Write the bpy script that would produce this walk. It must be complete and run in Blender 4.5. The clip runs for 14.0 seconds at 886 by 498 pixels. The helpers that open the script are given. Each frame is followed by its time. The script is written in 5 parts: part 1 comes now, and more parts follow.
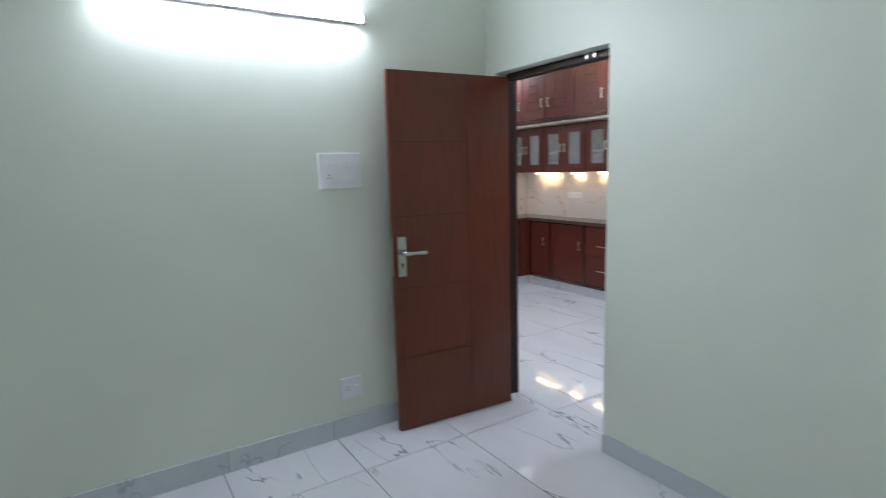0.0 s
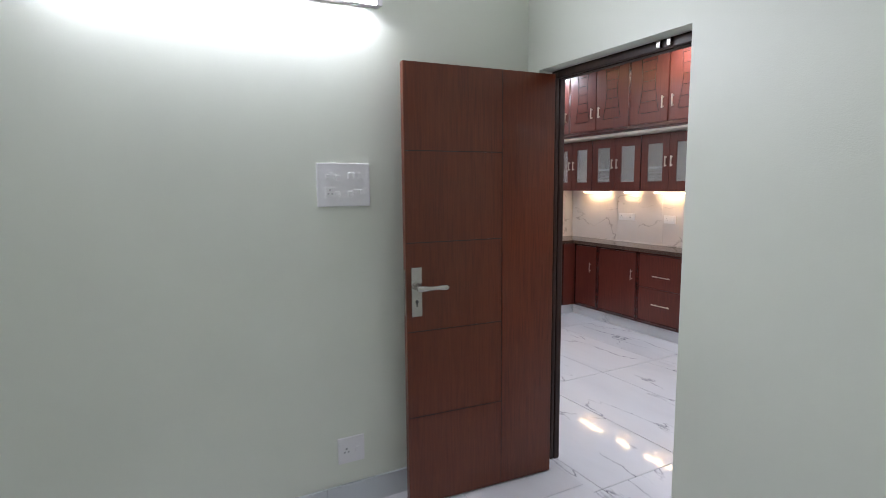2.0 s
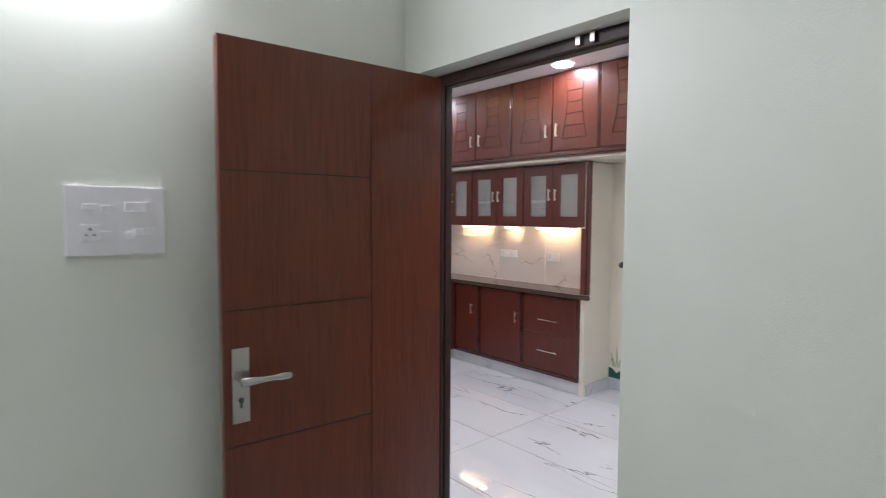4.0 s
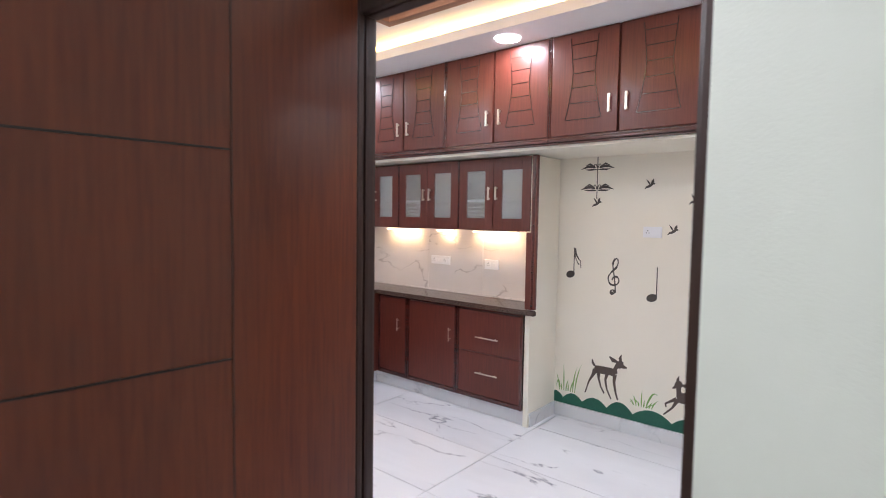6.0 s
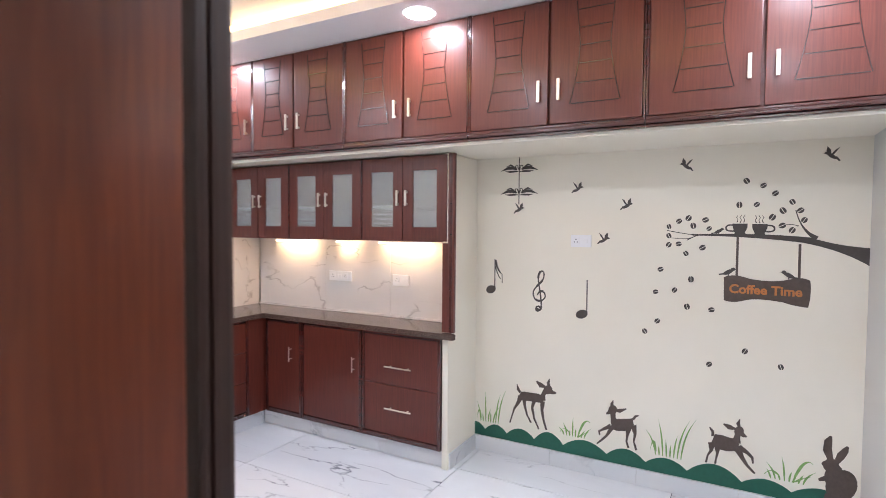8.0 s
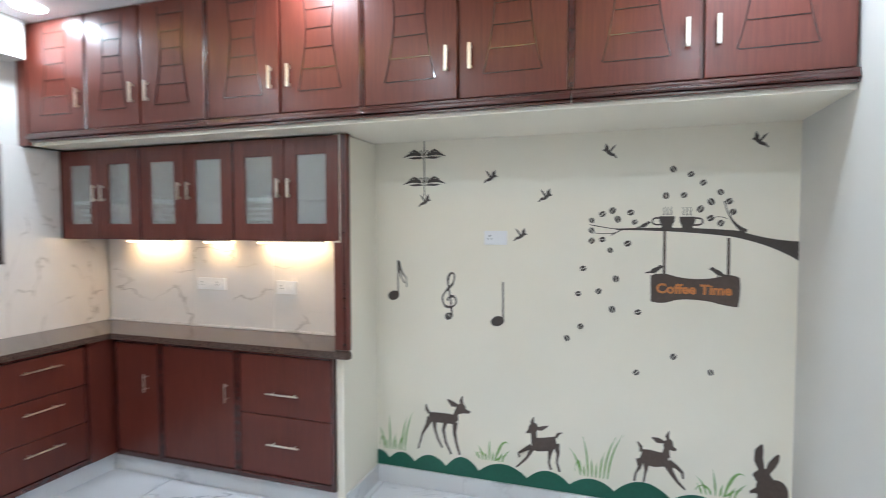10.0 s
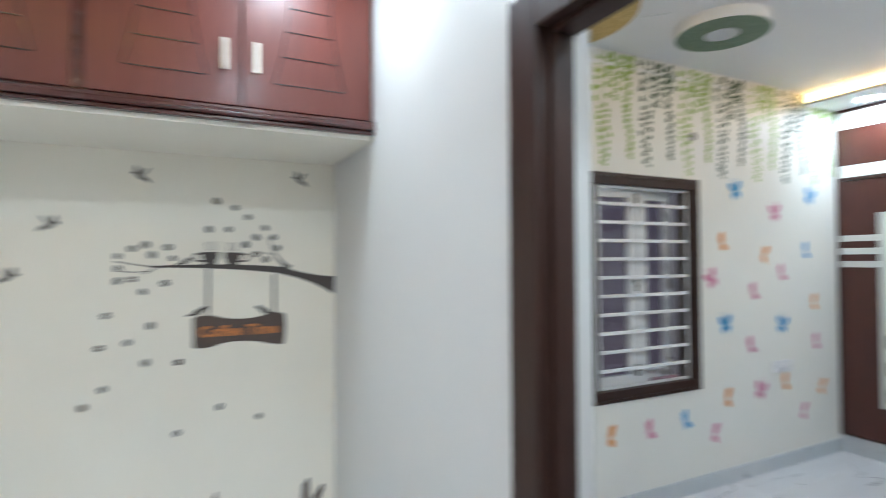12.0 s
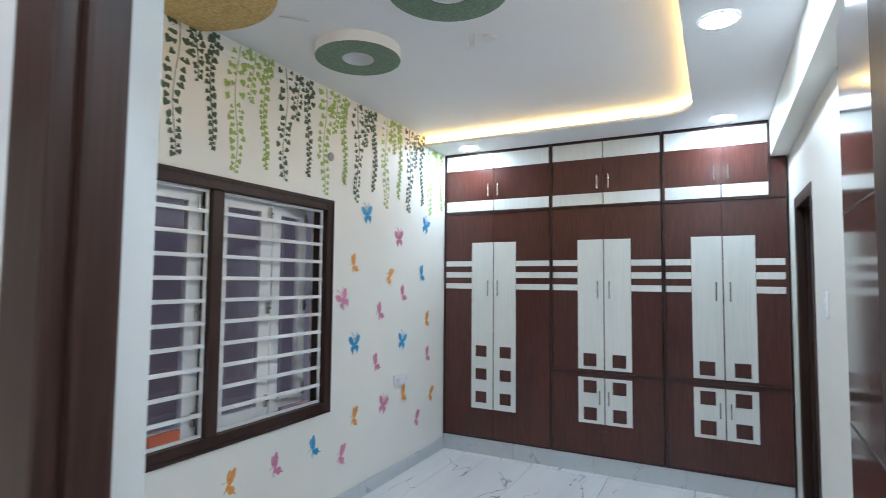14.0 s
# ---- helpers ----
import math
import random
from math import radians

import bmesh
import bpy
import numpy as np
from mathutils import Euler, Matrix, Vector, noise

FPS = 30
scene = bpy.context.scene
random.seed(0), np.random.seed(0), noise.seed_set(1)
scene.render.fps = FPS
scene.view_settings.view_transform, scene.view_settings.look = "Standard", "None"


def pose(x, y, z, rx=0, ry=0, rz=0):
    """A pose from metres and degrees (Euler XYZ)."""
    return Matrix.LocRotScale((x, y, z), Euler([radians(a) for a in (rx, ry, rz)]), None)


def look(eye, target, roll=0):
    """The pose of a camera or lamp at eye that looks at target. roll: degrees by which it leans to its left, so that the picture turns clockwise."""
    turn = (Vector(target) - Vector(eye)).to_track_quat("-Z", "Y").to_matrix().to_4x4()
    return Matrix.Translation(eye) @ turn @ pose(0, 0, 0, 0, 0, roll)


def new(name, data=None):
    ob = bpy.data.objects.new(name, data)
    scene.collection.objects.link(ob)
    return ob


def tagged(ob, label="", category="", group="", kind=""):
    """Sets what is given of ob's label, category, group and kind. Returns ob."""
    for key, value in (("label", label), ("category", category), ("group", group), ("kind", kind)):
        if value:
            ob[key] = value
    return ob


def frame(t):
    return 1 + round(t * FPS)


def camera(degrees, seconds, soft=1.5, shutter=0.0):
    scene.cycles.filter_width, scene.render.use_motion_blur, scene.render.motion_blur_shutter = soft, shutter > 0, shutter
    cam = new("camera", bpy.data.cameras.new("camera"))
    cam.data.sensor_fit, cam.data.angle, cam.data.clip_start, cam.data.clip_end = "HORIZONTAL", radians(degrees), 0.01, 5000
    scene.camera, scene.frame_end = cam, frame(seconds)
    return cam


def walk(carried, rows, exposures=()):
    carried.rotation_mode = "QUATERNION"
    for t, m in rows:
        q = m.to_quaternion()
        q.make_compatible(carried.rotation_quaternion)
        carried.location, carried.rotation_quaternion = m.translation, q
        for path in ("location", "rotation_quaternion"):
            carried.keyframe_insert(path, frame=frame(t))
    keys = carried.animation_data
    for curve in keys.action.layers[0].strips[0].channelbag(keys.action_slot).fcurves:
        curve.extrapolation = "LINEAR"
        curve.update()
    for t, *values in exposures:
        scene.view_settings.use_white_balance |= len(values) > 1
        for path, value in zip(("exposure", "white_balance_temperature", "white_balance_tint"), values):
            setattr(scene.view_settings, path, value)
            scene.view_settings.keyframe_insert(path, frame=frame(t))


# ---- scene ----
cam = camera(79.8, 14.0, soft=0.5, shutter=0.8)
PATH = [
    (0, (1.384, 1.383, 1.499), (2.450, 3.049, 1.204), -1.6),
    (0.5, (1.418, 1.530, 1.517), (2.366, 3.268, 1.234), -1.5),
    (1, (1.487, 1.630, 1.518), (2.419, 3.377, 1.238), -1.6),
    (1.5, (1.607, 1.724, 1.500), (2.559, 3.464, 1.242), -1.0),
    (2, (1.756, 1.832, 1.499), (2.694, 3.583, 1.264), -0.5),
    (2.5, (1.887, 1.957, 1.528), (2.845, 3.701, 1.328), 0.0),
    (3, (1.994, 2.101, 1.525), (3.060, 3.789, 1.397), 0.3),
    (3.5, (2.098, 2.263, 1.519), (3.305, 3.852, 1.401), 0.3),
    (4, (2.178, 2.417, 1.527), (3.508, 3.905, 1.403), 0.3),
    (4.2, (2.200, 2.460, 1.547), (3.564, 3.914, 1.399), 0.6),
    (6.5, (2.808, 3.101, 1.530), (4.400, 4.306, 1.426), 0.6),
    (7, (2.907, 3.229, 1.536), (4.577, 4.326, 1.439), 0.4),
    (7.5, (2.998, 3.311, 1.523), (4.722, 4.321, 1.439), 0.5),
    (9.8, (3.545, 3.511, 1.535), (5.408, 4.230, 1.437), -0.3),
    (10, (3.582, 3.545, 1.520), (5.476, 4.183, 1.429), -0.1),
    (10.5, (3.654, 3.575, 1.498), (5.604, 4.013, 1.432), 0.1),
    (11, (3.730, 3.561, 1.544), (5.725, 3.669, 1.461), 0.2),
    (11.5, (3.745, 3.612, 1.521), (5.696, 3.174, 1.510), -0.0),
    (12, (3.814, 3.451, 1.518), (5.607, 2.566, 1.560), -0.3),
    (12.5, (3.874, 3.342, 1.517), (5.380, 2.027, 1.584), 0.5),
    (13, (3.930, 3.239, 1.524), (5.114, 1.629, 1.611), 0.7),
    (13.5, (3.951, 3.191, 1.514), (4.963, 1.469, 1.624), 0.5),
    (14, (3.960, 3.150, 1.517), (4.876, 1.377, 1.636), 0.5),
]
walk(cam, [(t, look(eye, target, roll)) for t, eye, target, roll in PATH], [(0, 0.17, 5950, 12), (1, 0.2, 6130, 19), (4.2, 0.24, 6420, 21), (6.5, 0.70, 6400, 22), (7.5, 0.80, 6320, 22), (10, 0.59, 6030, 10), (12, 0.54, 5950, 9), (14, 0.50, 5770, 9)])


# ---- world and light ----
world = bpy.data.worlds.new("world")
scene.world = world
world.use_nodes = True
wn = world.node_tree
sky = wn.nodes.new("ShaderNodeTexSky")
sky.sky_type, sky.sun_disc, sky.sun_elevation, sky.sun_rotation = "NISHITA", False, radians(50), radians(200)
wn.links.new(sky.outputs[0], wn.nodes["Background"].inputs[0])
wn.nodes["Background"].inputs[1].default_value = 0.10
sun_data = bpy.data.lights.new("sun", "SUN")
sun_data.energy, sun_data.angle, sun_data.color = 1.2, radians(10), (1, 0.95, 0.88)
new("sun", sun_data).matrix_world = pose(0, 0, 12, 40, 0, 200)

TUBE_POWER, SPOT_POWER, COVE_POWER, LED_POWER = 150.0, 150.0, 5.0, 34.0

# ---- plan ----
A_NORTH, A_EAST, A_SOUTH, A_WEST = 4.114, 3.488, 0.85, 0.1
WALL_B = 3.622            # hall side of the bedroom wall
DECO, LOFT, BASE = 6.396, 5.776, 5.98
B_SOUTH, B_NORTH = 2.775, 6.94
C_NORTH, C_EAST, C_SOUTH, C_WEST = 2.64, 6.206, -1.82, 3.5
WARD = -1.22
TOP = 3.0


# ---- materials ----
def shader(name):
    m = bpy.data.materials.new(name)
    m.use_nodes = True
    return m, m.node_tree.nodes, m.node_tree.links, m.node_tree.nodes["Principled BSDF"]


def mix_col(nt, fac, a, b):
    n = nt.nodes.new("ShaderNodeMix")
    n.data_type = "RGBA"
    for sock, v in ((n.inputs[0], fac), (n.inputs[6], a), (n.inputs[7], b)):
        if hasattr(v, "is_output"):
            nt.links.new(v, sock)
        else:
            sock.default_value = v if sock is n.inputs[0] else (*v, 1)
    return n.outputs[2]


def coords(nt, scale=(1, 1, 1), rot=(0, 0, 0)):
    geo = nt.nodes.new("ShaderNodeNewGeometry")
    mp = nt.nodes.new("ShaderNodeMapping")
    mp.inputs["Scale"].default_value, mp.inputs["Rotation"].default_value = scale, rot
    nt.links.new(geo.outputs["Position"], mp.inputs["Vector"])
    return mp.outputs[0]


def noise_tex(nt, vec, scale, detail=3.0, rough=0.5, distort=0.0):
    n = nt.nodes.new("ShaderNodeTexNoise")
    n.inputs["Scale"].default_value, n.inputs["Detail"].default_value = scale, detail
    n.inputs["Roughness"].default_value, n.inputs["Distortion"].default_value = rough, distort
    nt.links.new(vec, n.inputs["Vector"])
    return n.outputs["Fac"]


def ramp(nt, fac, *stops):
    n = nt.nodes.new("ShaderNodeValToRGB")
    els = n.color_ramp.elements
    while len(els) < len(stops):
        els.new(0.5)
    for e, (p, c) in zip(els, stops):
        e.position, e.color = p, (c, c, c, 1) if isinstance(c, (int, float)) else (*c, 1)
    nt.links.new(fac, n.inputs[0])
    return n.outputs[0]


def bump(nt, p, height, strength, dist=0.002):
    n = nt.nodes.new("ShaderNodeBump")
    n.inputs["Strength"].default_value, n.inputs["Distance"].default_value = strength, dist
    nt.links.new(height, n.inputs["Height"])
    nt.links.new(n.outputs[0], p.inputs["Normal"])


def paint(name, base, rough=0.6, var=0.06, relief=0.25, fine=140.0):
    m, nodes, links, p = shader(name)
    nt = m.node_tree
    vec = coords(nt)
    big = noise_tex(nt, vec, 1.3, 4)
    dark = tuple(c * (1 - var) for c in base)
    lite = tuple(min(1, c * (1 + var)) for c in base)
    col = mix_col(nt, ramp(nt, big, (0.35, 0.0), (0.65, 1.0)), dark, lite)
    links.new(col, p.inputs["Base Color"])
    p.inputs["Roughness"].default_value = rough
    bump(nt, p, noise_tex(nt, vec, fine, 3), relief, 0.0015)
    return m


def timber(name, a, b, rough=0.25, axis=2, coat=0.4, fine=1.0, broad_part=0.35, coat_rough=None, relief=0.12, shine=0.5):
    """Lacquered wood with its grain along one axis of the world."""
    m, nodes, links, p = shader(name)
    nt = m.node_tree
    sc = [38.0 * fine, 38.0 * fine, 38.0 * fine]
    sc[axis] = 1.6 * fine
    vec = coords(nt, sc)
    grain = noise_tex(nt, vec, 1.0, 6, 0.62, 0.6)
    sc2 = [5.0, 5.0, 5.0]
    sc2[axis] = 0.7
    broad = noise_tex(nt, coords(nt, sc2), 1.0, 3)
    fac = nodes.new("ShaderNodeMath")
    fac.operation = "MULTIPLY_ADD"
    links.new(grain, fac.inputs[0])
    fac.inputs[1].default_value = 1 - broad_part
    half = nodes.new("ShaderNodeMath")
    half.operation = "MULTIPLY"
    half.inputs[1].default_value = broad_part
    links.new(broad, half.inputs[0])
    links.new(half.outputs[0], fac.inputs[2])
    links.new(mix_col(nt, ramp(nt, fac.outputs[0], (0.37, 0.0), (0.63, 1.0)), a, b), p.inputs["Base Color"])
    rr = nodes.new("ShaderNodeMapRange")
    rr.inputs["To Min"].default_value, rr.inputs["To Max"].default_value = rough * 0.8, rough * 1.3
    links.new(broad, rr.inputs["Value"])
    links.new(rr.outputs[0], p.inputs["Roughness"])
    p.inputs["Coat Weight"].default_value, p.inputs["Coat Roughness"].default_value = coat, coat_rough or rough * 0.6
    p.inputs["Specular IOR Level"].default_value = shine
    bump(nt, p, grain, relief, 0.001)
    return m


def marble(name, base, vein, rough=0.08, scale=1.0, amount=0.8, per_piece=True, thin=0.012):
    m, nodes, links, p = shader(name)
    nt = m.node_tree
    vec = coords(nt)
    if per_piece:
        info = nodes.new("ShaderNodeObjectInfo")
        shift = nodes.new("ShaderNodeVectorMath")
        shift.operation = "MULTIPLY_ADD"
        comb = nodes.new("ShaderNodeCombineXYZ")
        for k in range(3):
            links.new(info.outputs["Random"], comb.inputs[k])
        links.new(comb.outputs[0], shift.inputs[0])
        shift.inputs[1].default_value = (37.0, 61.0, 23.0)
        links.new(vec, shift.inputs[2])
        vec = shift.outputs[0]
    turn = nodes.new("ShaderNodeMapping")
    turn.inputs["Rotation"].default_value, turn.inputs["Scale"].default_value = (0.5, 0.35, 0.7), (scale * 1.5, scale * 0.42, scale)
    links.new(vec, turn.inputs["Vector"])
    v = turn.outputs[0]
    n1 = noise_tex(nt, v, 1.7, 5, 0.5, 0.35)
    veins = ramp(nt, n1, (0.5 - thin * 1.1, 0.0), (0.5, 1.0), (0.5 + thin * 0.8, 0.0))
    gate = ramp(nt, noise_tex(nt, v, 3.1, 3), (0.46, 0.0), (0.58, 1.0))
    cloud = noise_tex(nt, v, 1.1, 5, 0.6, 0.4)
    soft = mix_col(nt, ramp(nt, cloud, (0.4, 0.0), (0.75, 0.5)), base, tuple(0.65 * x + 0.35 * y for x, y in zip(base, vein)))
    mul = nodes.new("ShaderNodeMath")
    mul.operation = "MULTIPLY"
    links.new(veins, mul.inputs[0])
    links.new(gate, mul.inputs[1])
    mul2 = nodes.new("ShaderNodeMath")
    mul2.operation = "MULTIPLY"
    links.new(mul.outputs[0], mul2.inputs[0])
    mul2.inputs[1].default_value = amount
    links.new(mix_col(nt, mul2.outputs[0], soft, vein), p.inputs["Base Color"])
    p.inputs["Roughness"].default_value = rough
    return m


def plain(name, base, rough=0.5, metal=0.0, coat=0.0, grain=0.0):
    m, nodes, links, p = shader(name)
    nt = m.node_tree
    if grain:
        f = noise_tex(nt, coords(nt), 60.0, 4)
        links.new(mix_col(nt, f, tuple(c * (1 - grain) for c in base), tuple(min(1, c * (1 + grain)) for c in base)), p.inputs["Base Color"])
    else:
        p.inputs["Base Color"].default_value = (*base, 1)
    p.inputs["Roughness"].default_value, p.inputs["Metallic"].default_value = rough, metal
    p.inputs["Coat Weight"].default_value = coat
    return m


def stipple(name, a, b, scale):
    m, nodes, links, p = shader(name)
    nt = m.node_tree
    vec = coords(nt)
    f = noise_tex(nt, vec, scale, 4, 0.7)
    links.new(mix_col(nt, ramp(nt, f, (0.35, 0.0), (0.65, 1.0)), a, b), p.inputs["Base Color"])
    p.inputs["Roughness"].default_value = 0.75
    bump(nt, p, f, 0.9, 0.006)
    return m


def glow(name, colour, power):
    m, nodes, links, p = shader(name)
    p.inputs["Base Color"].default_value = (0.8, 0.8, 0.8, 1)
    p.inputs["Emission Color"].default_value, p.inputs["Emission Strength"].default_value = (*colour, 1), power
    return m


MINT = paint("mint wall paint", (0.752, 0.782, 0.688), 0.42, 0.03, 0.3, 220)
CREAM = paint("cream wall paint", (0.83, 0.775, 0.665), 0.5, 0.02, 0.2, 200)
WHITE = paint("white wall paint", (0.625, 0.605, 0.578), 0.5, 0.02, 0.2, 200)
IVORY = paint("ivory wall paint", (0.83, 0.815, 0.765), 0.5, 0.02, 0.15, 200)
CEIL = paint("ceiling paint", (0.88, 0.875, 0.885), 0.6, 0.015, 0.1, 160)
CONCRETE = paint("outer render", (0.26, 0.225, 0.245), 0.8, 0.15, 0.6, 40)
GROUT = plain("grey grout", (0.13, 0.13, 0.145), 0.8, grain=0.2)
TILE = marble("white veined floor tile", (0.735, 0.73, 0.76), (0.20, 0.20, 0.24), 0.055, 1.25, 1.0, thin=0.0075)
SKIRT = marble("grey veined skirting tile", (0.60, 0.63, 0.66), (0.30, 0.32, 0.35), 0.15, 1.6, 0.7)
SKIRT_PALE = marble("white veined skirting tile", (0.70, 0.70, 0.72), (0.30, 0.31, 0.35), 0.15, 1.6, 0.7)
SPLASH = marble("warm veined wall tile", (0.74, 0.70, 0.68), (0.28, 0.24, 0.23), 0.16, 1.5, 0.6, thin=0.011)
DOORWOOD = timber("red brown door veneer", (0.096, 0.0172, 0.0050), (0.150, 0.0300, 0.0088), 0.30, 2, 0.20, 3.0, 0.2, 0.20, 0.16, 0.42)
FRAMEWOOD = timber("dark polished frame timber", (0.026, 0.0120, 0.0085), (0.047, 0.0210, 0.0150), 0.42, 2, 0.06, 2.0, 0.3, 0.2, 0.12, 0.3)
MAHOGANY = timber("mahogany lacquer", (0.090, 0.0175, 0.0110), (0.128, 0.0265, 0.0160), 0.38, 2, 0.28, 2.5, 0.2, 0.20, 0.12, 0.4)
MOULD = timber("dark mahogany moulding", (0.045, 0.010, 0.008), (0.085, 0.018, 0.014), 0.18, 1, 0.7)
# For thin strips laid on the door face; dark colour paints the grooves' shade.
GROOVE_SHADE = plain("painted shade of routed line", (0.018, 0.006, 0.005), 0.35)
STRIP = plain("dark brown edging strip", (0.034, 0.011, 0.009), 0.35, coat=0.3)
# Likewise raised; this darker red paints the shade inside the loft doors' lines.
GROOVE_SHADE_RED = plain("painted shade of lacquer line", (0.044, 0.0095, 0.007), 0.25, coat=0.5)
LAMINATE = timber("brown wardrobe laminate", (0.045, 0.010, 0.007), (0.098, 0.025, 0.016), 0.34, 2, 0.2, 3.0, 0.25, 0.14)
PALE = timber("white grained laminate", (0.71, 0.73, 0.70), (0.80, 0.81, 0.78), 0.35, 2, 0.1, 1.8)
GRANITE, _gn, _gl, _gp = shader("brown polished granite")
_v = coords(GRANITE.node_tree)
_gl.new(mix_col(GRANITE.node_tree, ramp(GRANITE.node_tree, noise_tex(GRANITE.node_tree, _v, 190, 4, 0.7), (0.4, 0.0), (0.62, 1.0)), (0.040, 0.024, 0.019), (0.150, 0.098, 0.080)), _gp.inputs["Base Color"])
_gp.inputs["Roughness"].default_value = 0.12
CHROME = plain("brushed steel", (0.50, 0.48, 0.45), 0.26, 1.0)
BRIGHT = plain("polished chrome", (0.66, 0.60, 0.52), 0.30, 1.0)
PLASTIC = plain("white switch plastic", (0.82, 0.81, 0.82), 0.3, grain=0.02)
# Sockets and keyhole are not cut in: raised caps in the colour of their shade.
HOLE_SHADE = plain("grey painted socket hole shade", (0.20, 0.20, 0.21), 0.5)
KEYHOLE_SHADE = plain("dark painted keyhole shade", (0.05, 0.05, 0.05), 0.5)
BARS = plain("white enamelled bars", (0.82, 0.82, 0.82), 0.35, grain=0.03)
SASH = plain("white window sash", (0.80, 0.80, 0.80), 0.4, grain=0.03)
DECAL = plain("dark brown wall sticker", (0.066, 0.052, 0.046), 0.5, grain=0.25)
DEER = plain("brown wall sticker", (0.090, 0.062, 0.050), 0.5, grain=0.3)
HILL = plain("dark green wall sticker", (0.008, 0.105, 0.068), 0.5, grain=0.2)
GRASS = plain("grass green wall sticker", (0.20, 0.36, 0.10), 0.5, grain=0.5)
ORANGE = plain("orange lettering", (0.55, 0.19, 0.05), 0.5)
PINK = plain("pink wall sticker", (0.62, 0.22, 0.36), 0.5, grain=0.2)
BLUE = plain("blue wall sticker", (0.04, 0.30, 0.58), 0.5, grain=0.2)
AMBER = plain("orange wall sticker", (0.75, 0.32, 0.07), 0.5, grain=0.2)
LEAF_DARK = plain("dark ivy sticker", (0.066, 0.108, 0.066), 0.5, grain=0.35)
LEAF_LIGHT = plain("light ivy sticker", (0.34, 0.47, 0.11), 0.5, grain=0.35)
GREEN_TEX = stipple("green textured ceiling finish", (0.13, 0.20, 0.13), (0.27, 0.34, 0.25), 110)
GOLD_TEX = stipple("ochre textured ceiling finish", (0.52, 0.34, 0.10), (0.78, 0.58, 0.25), 70)
PLY = timber("light brown ceiling wood", (0.34, 0.17, 0.11), (0.48, 0.27, 0.18), 0.4, 1, 0.2)
BRICK = paint("orange brick", (0.50, 0.13, 0.07), 0.8, 0.15, 0.8, 90)
PAPER = paint("mauve packing paper", (0.38, 0.24, 0.30), 0.8, 0.15, 0.5, 50)
FROST, _fn, _fl, _fp = shader("frosted glass")
_fp.inputs["Base Color"].default_value = (0.86, 0.88, 0.87, 1)
_fp.inputs["Roughness"].default_value, _fp.inputs["Transmission Weight"].default_value = 0.22, 0.75
PANE, _pn, _pl, _pp = shader("window glass")
_pp.inputs["Base Color"].default_value = (0.75, 0.72, 0.78, 1)
_pp.inputs["Roughness"].default_value, _pp.inputs["Transmission Weight"].default_value = 0.04, 1.0
TUBE = glow("cool white tube", (0.88, 0.94, 1.0), TUBE_POWER)
SPOT = glow("cool white downlight", (0.80, 0.93, 1.0), SPOT_POWER)
COVE = glow("warm cove strip", (1.0, 0.62, 0.20), COVE_POWER)
LED = glow("warm cabinet strip", (1.0, 0.68, 0.34), LED_POWER)


# ---- builders ----
def box(bm, x0, x1, y0, y1, z0, z1, bevel=0.0):
    xs, ys, zs = sorted((x0, x1)), sorted((y0, y1)), sorted((z0, z1))
    v = [bm.verts.new((x, y, z)) for z in zs for y in ys for x in xs]
    faces = [bm.faces.new([v[i] for i in f]) for f in ((0, 2, 3, 1), (4, 5, 7, 6), (0, 1, 5, 4), (2, 6, 7, 3), (0, 4, 6, 2), (1, 3, 7, 5))]
    if bevel:
        edges = list({e for f in faces for e in f.edges})
        bmesh.ops.bevel(bm, geom=edges, offset=bevel, segments=2, profile=0.7, affect="EDGES")
    return bm


def boxes(*rows, bevel=0.0):
    bm = bmesh.new()
    for r in rows:
        box(bm, *r, bevel=bevel)
    return bm


def prism(bm, pts, place, depth):
    """A flat shape of the given outline, with thickness; place(u, v, d) gives the point in space."""
    lo = [bm.verts.new(place(u, v, 0.0)) for u, v in pts]
    hi = [bm.verts.new(place(u, v, depth)) for u, v in pts]
    bm.faces.new(hi)
    n = len(pts)
    for i in range(n):
        bm.faces.new((lo[i], lo[(i + 1) % n], hi[(i + 1) % n], hi[i]))
    return bm


def oval(cx, cy, rx, ry, turn=0.0, n=16):
    c, s = math.cos(turn), math.sin(turn)
    return [(cx + rx * math.cos(a) * c - ry * math.sin(a) * s, cy + rx * math.cos(a) * s + ry * math.sin(a) * c) for a in (2 * math.pi * i / n for i in range(n))]


def stroke(pts, widths):
    """Outline of a line of changing width through the points."""
    left, right = [], []
    n = len(pts)
    for i, (x, y) in enumerate(pts):
        ax, ay = pts[max(0, i - 1)]
        bx, by = pts[min(n - 1, i + 1)]
        dx, dy = bx - ax, by - ay
        l = math.hypot(dx, dy) or 1
        w = widths[min(i, len(widths) - 1)] / 2
        left.append((x - dy / l * w, y + dx / l * w))
        right.append((x + dy / l * w, y - dx / l * w))
    return left + right[::-1]


def bend(p0, p1, p2, n=8):
    return [((1 - t) ** 2 * p0[0] + 2 * t * (1 - t) * p1[0] + t * t * p2[0], (1 - t) ** 2 * p0[1] + 2 * t * (1 - t) * p1[1] + t * t * p2[1]) for t in (i / n for i in range(n + 1))]


def basis(ob):
    m = ob.matrix_basis.copy()
    while ob.parent:
        ob = ob.parent
        m = ob.matrix_basis @ m
    return m


